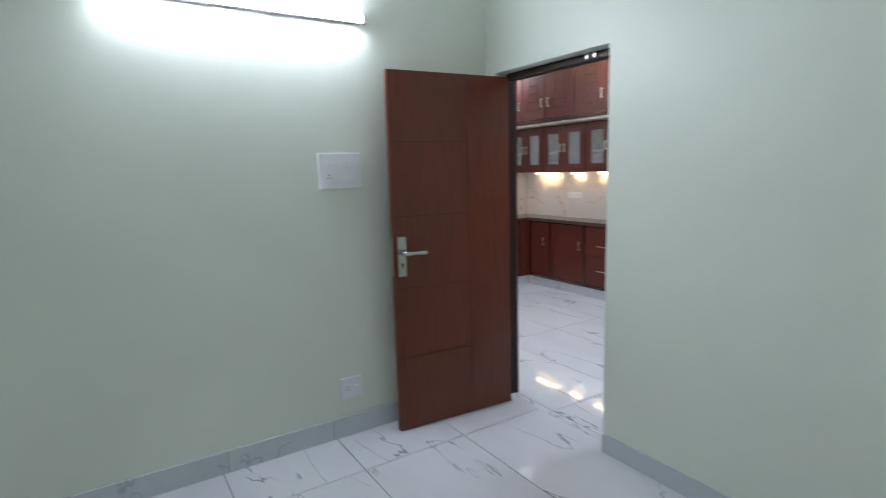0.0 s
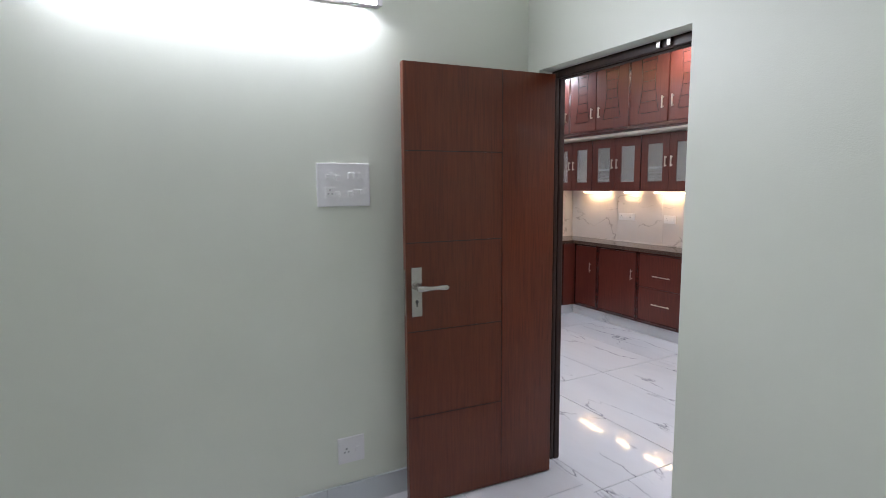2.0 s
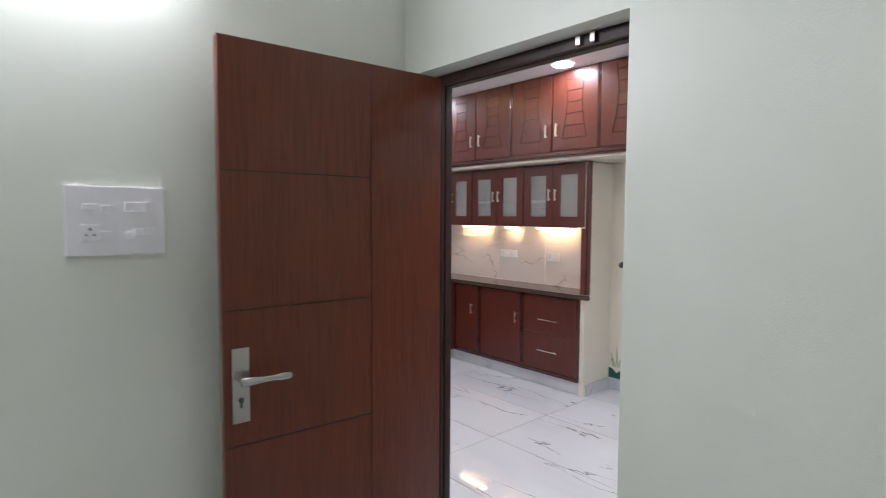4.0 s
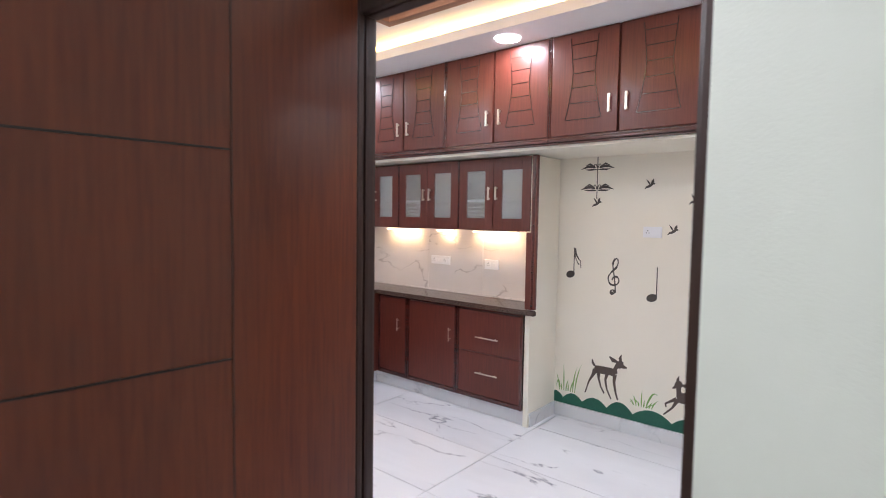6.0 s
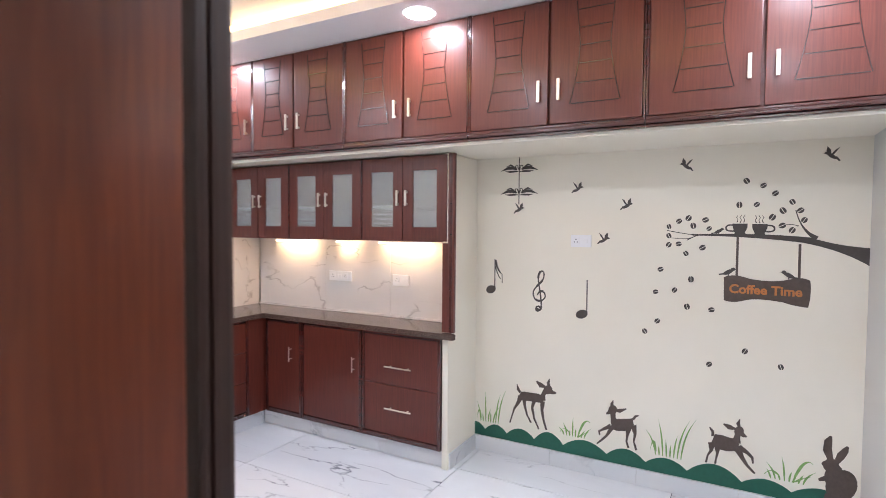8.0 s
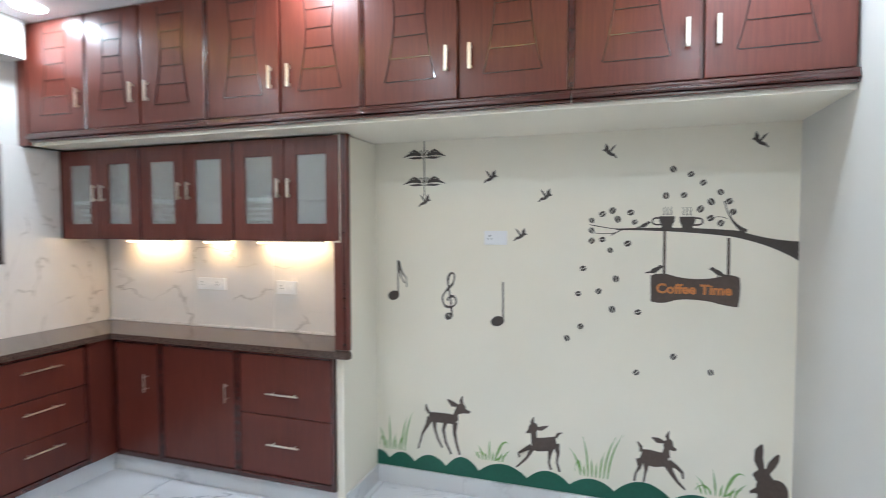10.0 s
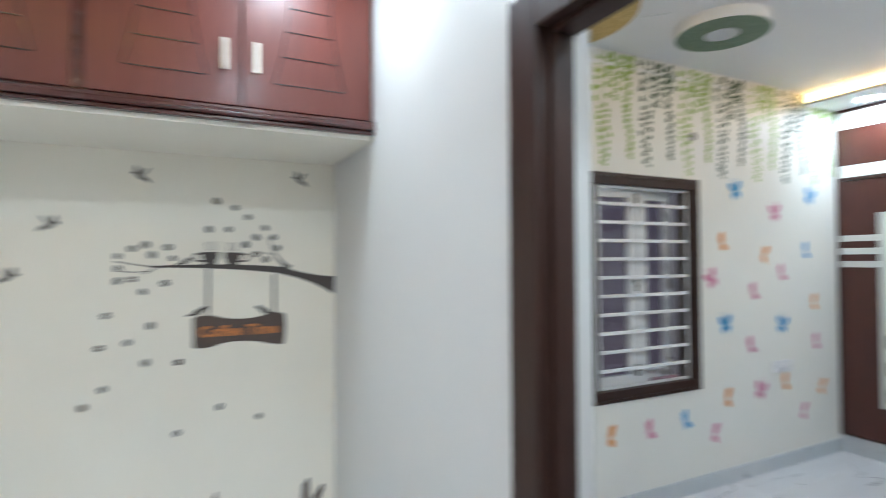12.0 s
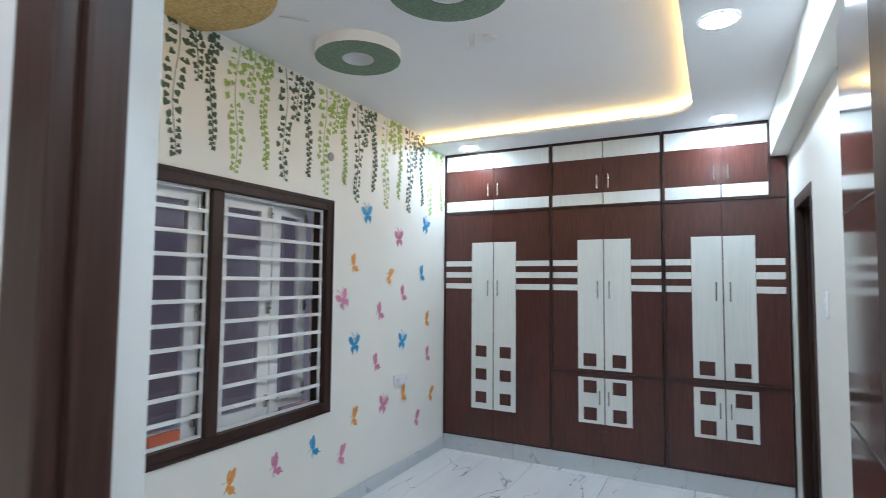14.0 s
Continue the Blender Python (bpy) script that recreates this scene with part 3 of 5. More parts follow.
switchboard("switchboard", (2.482, A_NORTH - 0.0005, 1.509), "-y", 0.238, 0.188,
            [("d", -0.064, 0.037), ("s", -0.028, 0.031), ("p", -0.064, -0.032), ("s", -0.030, -0.038), ("b", 0.050, 0.039), ("s", 0.030, -0.040), ("s", 0.054, -0.031), ("s", 0.078, -0.031)],
            "large white switchboard with sockets on the green wall")
switchboard("wall_socket", (2.480, A_NORTH - 0.0005, 0.285), "-y", 0.125, 0.122, [("p", -0.025, 0.0), ("s", 0.028, 0.0)], "small white wall socket near the floor")


# ---- crockery unit in the hall ----
def bar_handle(bm, p, q, out, r=0.005, lift=0.028):
    """A bar on two posts; out is the way it stands off."""
    p, q, out = Vector(p), Vector(q), Vector(out)
    d = (q - p) * 0.1
    a, b = p + out * lift, q + out * lift
    tube(bm, a - d, b + d, r, 10)
    for s in (p + d, q - d):
        tube(bm, s - out * 0.001, s + out * lift, r * 0.8, 8)
    return bm


def flat_handle(bm, y, z0, z1, x, w=0.016):
    box(bm, x - 0.024, x - 0.018, y - w / 2, y + w / 2, z0, z1, bevel=0.002)
    box(bm, x - 0.0185, x, y - w / 3, y + w / 3, z0 + 0.006, z0 + 0.018)
    box(bm, x - 0.0185, x, y - w / 3, y + w / 3, z1 - 0.018, z1 - 0.006)
    box(bm, x - 0.0255, x - 0.0238, y - w * 0.16, y + w * 0.16, z0 + 0.01, z1 - 0.01)
    return bm


def routed(y0, y1, z0, z1, x):
    """The routed hourglass of a loft door, as raised strips in groove-shade colour: two bowed lines and rungs between
    them.
    """
    w, h, c = abs(y1 - y0), z1 - z0, (y0 + y1) / 2
    place = lambda u, v, d: (x - d, u, v)
    def half(t):
        return w * (0.165 + 0.17 * max(0.0, (0.62 - t) / 0.62) ** 1.6 + 0.05 * max(0.0, (t - 0.62) / 0.38))
    bm = bmesh.new()
    for s in (-1, 1):
        line = [(c + s * half(t), z0 + h * t) for t in (0.15 + 0.80 * k / 14 for k in range(15))]
        prism(bm, stroke(line, [0.0042]), place, 0.0022)
    for t in (0.15, 0.31, 0.46, 0.60, 0.74, 0.88):
        a = half(t) - 0.006
        prism(bm, [(c - a, z0 + h * t - 0.0022), (c + a, z0 + h * t - 0.0022), (c + a, z0 + h * t + 0.0022), (c - a, z0 + h * t + 0.0022)], place, 0.0021)
    return bm


LOFT_Z0, LOFT_Z1 = 2.060, 2.690
units = [((6.39, 6.84),), ((5.995, 6.37), (5.565, 5.980)), ((5.115, 5.535), (4.685, 5.100)), ((4.220, 4.655), (3.758, 4.205)), ((3.276, 3.728), (2.792, 3.262))]
for doors in units:
    lo, hi = min(d[0] for d in doors), max(d[1] for d in doors)
    ob = thing("loft_cabinet", (DECO, (lo + hi) / 2, 2.02), "mahogany loft cabinet with routed doors, shut", "cabinet", "loft cabinets along the hall")
    part("body", boxes((LOFT + 0.022, DECO - 0.002, lo - 0.012, hi + 0.012, 2.022, 2.692)), MAHOGANY, ob)
    for k, (a, b) in enumerate(doors):
        d = part("door", boxes((LOFT, LOFT + 0.020, a, b, LOFT_Z0, LOFT_Z1), bevel=0.004), MAHOGANY, ob)
        part("groove", routed(a, b, LOFT_Z0, LOFT_Z1, LOFT), GROOVE_SHADE_RED, d)
        hy = (a + 0.045) if k == 0 else (b - 0.045)
        part("handle", flat_handle(bmesh.new(), hy, 2.176, 2.284, LOFT), BRIGHT, d, "chrome bar handle")
    if hi < 6.8:
        for off in (-0.006, 0.006):
            bm = bmesh.new()
            tube(bm, (LOFT + 0.002, hi + 0.0145 + off, 2.045), (LOFT + 0.002, hi + 0.0145 + off, 2.692), 0.006, 8)
            part("moulding", bm, MOULD, ob)
    bm = boxes((LOFT - 0.012, LOFT + 0.021, lo - 0.014, hi + 0.0135, 2.022, 2.043), bevel=0.006)
    box(bm, LOFT - 0.004, LOFT + 0.021, lo - 0.014, hi + 0.0135, 2.0435, 2.056, bevel=0.003)
    box(bm, LOFT + 0.004, LOFT + 0.0295, lo - 0.014, hi + 0.0135, 2.006, 2.0215, bevel=0.004)
    part("trim", bm, MOULD, ob, "dark moulded bottom rail")
end = thing("end_panel", (LOFT, 6.89, 2.02), "plain mahogany end panel of the loft cabinets", "panel")
part("board", boxes((LOFT + 0.001, DECO - 0.002, 6.8545, B_NORTH - 0.001, 1.99, 2.69), bevel=0.003), MAHOGANY, end)

# glass-fronted wall cabinets
GX = BASE + 0.004
for lo, hi in ((6.245, 6.880), (5.578, 6.237), (4.914, 5.570)):
    ob = thing("glass_cabinet", (DECO, (lo + hi) / 2, 1.43), "mahogany wall cabinet with frosted glass doors", "cabinet", "glass cabinets over the counter")
    part("carcass", boxes((GX + 0.022, DECO - 0.002, lo, lo + 0.018, 1.436, 1.982), (GX + 0.022, DECO - 0.002, hi - 0.018, hi, 1.436, 1.982),
                          (GX + 0.022, DECO - 0.002, lo + 0.0185, hi - 0.0185, 1.436, 1.454), (GX + 0.022, DECO - 0.002, lo + 0.0185, hi - 0.0185, 1.964, 1.982),
                          (DECO - 0.014, DECO - 0.002, lo + 0.0185, hi - 0.0185, 1.4545, 1.9635)), MAHOGANY, ob)
    part("shelf", boxes((GX + 0.06, DECO - 0.016, lo + 0.019, hi - 0.019, 1.655, 1.673)), SASH, ob, "white inner shelf")
    part("lining", boxes((DECO - 0.018, DECO - 0.0145, lo + 0.019, hi - 0.019, 1.455, 1.9625)), SASH, ob, "white inner back board")
    rack = part("plate_rack", boxes((GX + 0.10, GX + 0.108, lo + 0.02, hi - 0.02, 1.46, 1.466)), SASH, ob, "white plate rack")
    for k in range(5):
        z = 1.490 + k * 0.030
        part("wire", boxes((GX + 0.10, GX + 0.106, lo + 0.02, hi - 0.02, z, z + 0.007)), SASH, rack)
    mid = (lo + hi) / 2
    for k, (a, b) in enumerate(((lo + 0.004, mid - 0.003), (mid + 0.003, hi - 0.004))):
        d = part("door", boxes((GX, GX + 0.020, a, a + 0.072, 1.440, 1.978), (GX, GX + 0.020, b - 0.072, b, 1.440, 1.978),
                               (GX, GX + 0.020, a + 0.0723, b - 0.0723, 1.440, 1.528), (GX, GX + 0.020, a + 0.0723, b - 0.0723, 1.888, 1.978), bevel=0.003), MAHOGANY, ob)
        part("pane", boxes((GX + 0.009, GX + 0.013, a + 0.070, b - 0.070, 1.526, 1.890)), FROST, d, "frosted glass pane")
        hy = (b - 0.03) if k == 0 else (a + 0.03)
        part("handle", flat_handle(bmesh.new(), hy, 1.665, 1.765, GX, 0.014), BRIGHT, d, "chrome bar handle")
    part("moulding", boxes((GX - 0.006, GX + 0.02, hi - 0.0035, hi + 0.0045, 1.438, 1.982), bevel=0.002), MOULD, ob)
side = thing("side_panel", (GX, 4.89, 0.87), "mahogany end panel standing on the counter", "panel")
part("board", boxes((GX - 0.006, GX + 0.022, 4.862, 4.9045, 0.8745, 1.982), (GX - 0.004, GX + 0.021, 4.905, 4.944, 0.8745, 1.430), bevel=0.004), MAHOGANY, side)
part("bead", boxes((GX - 0.010, GX - 0.0065, 4.876, 4.892, 0.88, 1.98), bevel=0.0015), MOULD, side)

# warm strips under the glass cabinets
for y0, y1 in ((6.25, 6.62), (5.84, 6.00), (5.18, 5.60)):
    ob = thing("strip_light", (6.20, (y0 + y1) / 2, 1.435), "lit warm strip lamp under the glass cabinet", "lamp", "strip lamps under the cabinets")
    part("housing", boxes((6.225, 6.257, y0 - 0.01, y1 + 0.01, 1.418, 1.4355), bevel=0.003), PLASTIC, ob)
    part("light_strip", boxes((6.228, 6.254, y0, y1, 1.411, 1.4178)), LED, ob, "glowing warm strip")

# wall tiles behind the counter
SPX = 6.300
splash = thing("backsplash", (SPX, 5.9, 0.87), "warm white veined wall tiles behind the counter", "wall tiles", kind="structure")
for a, b in ((4.947, 5.55), (5.552, 6.155), (6.157, 6.888)):
    part("wall_tile", boxes((SPX, DECO - 0.001, a, b, 0.8715, 1.434), bevel=0.001), SPLASH, splash)
splash_n = thing("backsplash", (5.5, 6.9, 0.87), "warm white veined wall tiles beside the window", "wall tiles", kind="structure")
for a, b in ((5.662, 6.298),):
    part("wall_tile", boxes((a, b, 6.90, B_NORTH - 0.0005, 0.8715, 1.986), bevel=0.001), SPLASH, splash_n)
for a, b in ((WALL_B + 0.001, 4.36), (4.362, 4.97), (4.972, 5.660)):
    part("wall_tile", boxes((a, b, 6.90, B_NORTH - 0.0005, 0.8715, 1.298), bevel=0.001), SPLASH, splash_n)

# counter, one L
bm = bmesh.new()
prism(bm, [(5.945, 4.850), (5.990, 4.850), (5.990, 4.9465), (SPX + 0.09, 4.9465), (SPX + 0.09, 6.935), (WALL_B + 0.003, 6.935), (WALL_B + 0.003, 6.465), (5.945, 6.465)], lambda u, v, d: (u, v, 0.836 + d), 0.036)
bm.faces.new([v for v in bm.verts if abs(v.co.z - 0.836) < 1e-6])
bmesh.ops.bevel(bm, geom=[e for e in bm.edges if min(v.co.z for v in e.verts) > 0.85 or abs(e.verts[0].co.z - e.verts[1].co.z) > 0.01], offset=0.006, segments=2, affect="EDGES")
ctr = tagged(part("counter", bm, GRANITE), "brown polished granite counter in an L", "counter")
up = tagged(part("counter_upstand", boxes((SPX - 0.014, SPX - 0.0005, 4.91, 6.899, 0.8725, 0.884), bevel=0.002), SPLASH), "thin pale tile strip along the counter's back", "trim", kind="structure")


def base_unit(front, lo, hi, axis, drawers, label, handle_at=None):
    """A floor cabinet. front is where its face is; it runs from lo to hi along the wall."""
    def row(d0, d1, a, b, z0, z1):
        return (d0, d1, a, b, z0, z1) if axis == "y" else (a, b, d0, d1, z0, z1)
    back = DECO - 0.003 if axis == "y" else B_NORTH - 0.003
    at = ((front + back) / 2, (lo + hi) / 2, 0.11) if axis == "y" else ((lo + hi) / 2, (front + back) / 2, 0.11)
    ob = thing("base_cabinet", at, label, "cabinet", "base cabinets under the counter")
    part("body", boxes(row(front + 0.022, back, lo, hi, 0.112, 0.8345)), MAHOGANY, ob)
    out = Vector((-1, 0, 0)) if axis == "y" else Vector((0, -1, 0))
    spot = lambda d, a, z: Vector((d, a, z)) if axis == "y" else Vector((a, d, z))
    cuts = [0.150 + (0.815 - 0.150) * k / max(1, drawers) for k in range(max(1, drawers) + 1)]
    for z0, z1 in zip(cuts, cuts[1:]):
        face = part("drawer" if drawers else "door", boxes(row(front, front + 0.020, lo + 0.022, hi - 0.022, z0 + 0.002, z1 - 0.002), bevel=0.004), MAHOGANY, ob)
        if drawers:
            m, zc = (lo + hi) / 2, z0 + (z1 - z0) * ((0.54 if z0 < 0.3 else 0.38) if drawers == 2 else 0.7)
            part("handle", bar_handle(bmesh.new(), spot(front, m - 0.085, zc), spot(front, m + 0.085, zc), out), BRIGHT, face, "chrome bar handle")
        else:
            part("handle", bar_handle(bmesh.new(), spot(front, handle_at, 0.54), spot(front, handle_at, 0.63), out, 0.004), BRIGHT, face, "chrome bar handle")
    for a in (lo + 0.001, hi - 0.021):
        part("moulding", boxes(row(front - 0.006, front + 0.021, a, a + 0.009, 0.115, 0.834), row(front - 0.003, front + 0.021, a + 0.0095, a + 0.020, 0.115, 0.834), bevel=0.002), MOULD, ob)
    part("rail", boxes(row(front - 0.004, front + 0.021, lo + 0.0215, hi - 0.0215, 0.116, 0.147), bevel=0.002), MOULD, ob)
    part("top_rail", boxes(row(front - 0.002, front + 0.021, lo + 0.0215, hi - 0.0215, 0.818, 0.834), bevel=0.002), MOULD, ob)
    return ob


base_unit(BASE, 4.950, 5.565, "y", 2, "mahogany base cabinet with two drawers")
base_unit(BASE, 5.568, 6.115, "y", 0, "mahogany base cabinet with one shut door", 5.63)
base_unit(BASE, 6.118, 6.478, "y", 0, "mahogany corner base cabinet with one shut door", 6.215)
base_unit(6.50, 5.28, 5.83, "x", 3, "mahogany base cabinet with three drawers")
base_unit(6.50, 4.70, 5.277, "x", 0, "mahogany base cabinet with one shut door", 4.77)
base_unit(6.50, 3.80, 4.697, "x", 0, "mahogany base cabinet with one shut door", 4.6)
filler = tagged(part("corner_filler", boxes((5.8325, 5.9995, 6.4995, 6.52, 0.112, 0.8345)), MAHOGANY), "mahogany corner filler board", "panel")
plinth = thing("plinth", (6.02, 5.6, 0), "white veined marble plinth under the cabinets", "plinth", kind="structure")
for a, b in ((4.952, 5.45), (5.452, 6.05), (6.052, 6.55)):
    part("plinth_tile", boxes((BASE + 0.035, BASE + 0.047, a, b, 0.0005, 0.1115)), SKIRT_PALE, plinth)
for a, b in ((3.80, 4.4), (4.402, 5.0), (5.002, 5.6), (5.602, 6.0145)):
    part("plinth_tile", boxes((a, b, 6.535, 6.547, 0.0005, 0.1115)), SKIRT_PALE, plinth)
part("plinth_tile", boxes((BASE + 0.035, DECO - 0.02, 4.9455, 4.9515, 0.0005, 0.1115)), SKIRT_PALE, plinth)
switchboard("wall_socket", (SPX - 0.0005, 6.01, 1.150), "-x", 0.215, 0.075, [("p", -0.07, 0), ("s", -0.025, 0), ("s", 0.005, 0), ("p", 0.05, 0), ("s", 0.09, 0)], "white socket strip on the veined tiles")
switchboard("wall_socket", (SPX - 0.0005, 5.455, 1.145), "-x", 0.135, 0.080, [("p", -0.03, 0), ("s", 0.03, 0)], "white wall socket on the veined tiles")
switchboard("wall_socket", (DECO - 0.0005, 4.19, 1.450), "-x", 0.125, 0.075, [("p", -0.03, 0), ("s", 0.03, 0)], "white wall socket among the wall stickers")

# wooden ornament in the hall ceiling
orn = thing("ceiling_ornament", (5.1, 4.8, 2.83), "light brown wooden frame under the ceiling", "ceiling ornament")
part("bar", boxes((5.08, 5.14, 3.9, 5.50, 2.76, 2.8285), bevel=0.003), PLY, orn)
part("bar", boxes((4.6, 5.0795, 5.44, 5.50, 2.76, 2.8285), bevel=0.003), PLY, orn)
part("bar", boxes((4.6, 5.0795, 3.9, 3.96, 2.76, 2.8285), bevel=0.003), PLY, orn)


# ---- windows ----
def barred_window(name, plane, axis, inner, a0, a1, z0, z1, mullions, bars, label, sashes=None):
    """A timber surround, white sashes and level white grille bars, in a wall opening. plane is the room face of the wall, inner the way out."""
    s = 1 if inner > 0 else -1
    def row(d0, d1, a, b, lo, hi):
        d0, d1 = plane + s * d0, plane + s * d1
        return (d0, d1, a, b, lo, hi) if axis == "y" else (a, b, d0, d1, lo, hi)
    mid = (a0 + a1) / 2
    at = (plane, mid, z0) if axis == "y" else (mid, plane, z0)
    ob = thing(name, at, label, "window", kind="structure")
    f = 0.072
    fr = part("window_frame", boxes(row(-0.016, 0.10, a0 + 0.001, a0 + f, z0 + 0.001, z1 - 0.001), row(-0.016, 0.10, a1 - f, a1 - 0.001, z0 + 0.001, z1 - 0.001),
                               row(-0.016, 0.10, a0 + f + 0.0003, a1 - f - 0.0003, z0 + 0.001, z0 + f), row(-0.016, 0.10, a0 + f + 0.0003, a1 - f - 0.0003, z1 - f, z1 - 0.001), bevel=0.006), FRAMEWOOD, ob, "dark brown timber frame")
    part("bead", boxes(row(-0.021, -0.0165, a0 + 0.012, a0 + 0.024, z0 + 0.012, z1 - 0.012), row(-0.021, -0.0165, a1 - 0.024, a1 - 0.012, z0 + 0.012, z1 - 0.012),
                       row(-0.021, -0.0165, a0 + 0.0245, a1 - 0.0245, z0 + 0.012, z0 + 0.024), row(-0.021, -0.0165, a0 + 0.0245, a1 - 0.0245, z1 - 0.024, z1 - 0.012), bevel=0.001), FRAMEWOOD, fr)
    edges = [a0 + f] + [v for m in mullions for v in (m - 0.034, m + 0.034)] + [a1 - f]
    for m in mullions:
        part("mullion", boxes(row(-0.010, 0.10, m - 0.034, m + 0.034, z0 + f + 0.0003, z1 - f - 0.0003), bevel=0.004), FRAMEWOOD, ob)
    for a, b in zip(edges[::2], edges[1::2]):
        g = part("grille", boxes(row(0.020, 0.032, a + 0.001, a + 0.016, z0 + f + 0.001, z1 - f - 0.001), row(0.020, 0.032, b - 0.016, b - 0.001, z0 + f + 0.001, z1 - f - 0.001),
                                 row(0.020, 0.032, a + 0.0163, b - 0.0163, z0 + f + 0.001, z0 + f + 0.016), row(0.020, 0.032, a + 0.0163, b - 0.0163, z1 - f - 0.016, z1 - f - 0.001)), BARS, ob, "white metal grille frame")
        step = (z1 - z0 - 2 * f) / (bars + 1)
        for k in range(bars):
            z = z0 + f + step * (k + 1)
            part("bar", boxes(row(0.014, 0.030, a + 0.004, b - 0.004, z - 0.010, z + 0.010), bevel=0.003), BARS, g)
        c = (a + b) / 2
        for p, q, swing in (sashes.get(a < 1.3, ()) if sashes else ((a, c, 0), (c, b, 0))):
            st = 0.085 if sashes else 0.052
            def turned(bm):
                if swing:
                    m = Matrix.Translation((plane + 0.098, q, 0)) @ Matrix.Rotation(radians(swing), 4, "Z") @ Matrix.Translation((-plane - 0.098, -q, 0))
                    bm.transform(m)
                return bm
            sash = part("sash", turned(boxes(row(0.062, 0.098, p + 0.001, p + st, z0 + f + 0.001, z1 - f - 0.001), row(0.062, 0.098, q - st, q - 0.001, z0 + f + 0.001, z1 - f - 0.001),
                                             row(0.062, 0.098, p + st + 0.0005, q - st - 0.0005, z0 + f + 0.001, z0 + f + 0.065), row(0.062, 0.098, p + st + 0.0005, q - st - 0.0005, z1 - f - 0.065, z1 - f - 0.001), bevel=0.003)),
                        SASH, ob, "white window sash standing ajar" if swing else "white window sash")
            pane = part("pane", turned(boxes(row(0.078, 0.082, p + st - 0.001, q - st + 0.001, z0 + f + 0.064, z1 - f - 0.064))), PANE, sash)
            pane.visible_shadow = False
            for z in (z0 + 0.16, (z0 + z1) / 2, z1 - 0.14):
                part("stay", turned(boxes(row(0.046, 0.0615, p + 0.018, p + 0.034, z - 0.035, z + 0.035), row(0.040, 0.0455, p + 0.012, p + 0.040, z - 0.006, z + 0.006), bevel=0.003)), CHROME, sash, "steel window fitting")
    return ob


barred_window("window_1", C_EAST, "y", 1, *WIN_C, [1.300], 10, "dark timber window with white level grille bars",
              {True: ((0.863, 1.2655, 0), (0.470, 0.862, 13)), False: ((1.3345, 1.8075, 0),)})
barred_window("window_2", B_NORTH, "x", 1, *WIN_B, [5.0], 5, "dark timber window with white level grille bars")
tagged(part("brick", boxes((C_EAST + 0.034, C_EAST + 0.060, 1.44, 1.60, WIN_C[2] + 0.0735, WIN_C[2] + 0.135), bevel=0.005), BRICK), "orange brick lying on the window sill", "brick")
tagged(part("paper_sheet", boxes((C_EAST + 0.034, C_EAST + 0.060, 0.55, 0.78, WIN_C[2] + 0.0735, WIN_C[2] + 0.100), bevel=0.003), PAPER), "mauve folded packing paper on the sill", "paper")
# what stands outside
tagged(part("ground", boxes((-60, 60, -60, 60, -0.62, -0.5)), CONCRETE), "grey ground outside the house", "ground", kind="structure")
for nm, r in (("neighbour_wall", (8.2, 8.5, -6, 8, -0.5, 6.5)), ("neighbour_wall", (-2, 9, 9.2, 9.5, -0.5, 6.5))):
    tagged(part(nm, boxes(r), CONCRETE), "dull mauve rendered wall of the next house", "wall", kind="structure")


# ---- wardrobe ----
def ward_door(ob, a, b, z0, z1):
    return part("door", boxes((a + 0.002, b - 0.002, WARD - 0.020, WARD, z0, z1), bevel=0.002), LAMINATE, ob)


def pale(parent, name, x0, x1, z0, z1, lift=0.003):
    return part(name, boxes((x0, x1, WARD + 0.0003, WARD + lift, z0, z1), bevel=0.0008), PALE, parent, "white grained inlay")


def slim_handle(parent, x, z0, z1):
    bar_handle_bm = bar_handle(bmesh.new(), (x, WARD + 0.003, z0 + 0.012), (x, WARD + 0.003, z1 - 0.012), (0, 1, 0), 0.005, 0.026)
    part("handle", bar_handle_bm, CHROME, parent, "brushed steel bar handle")


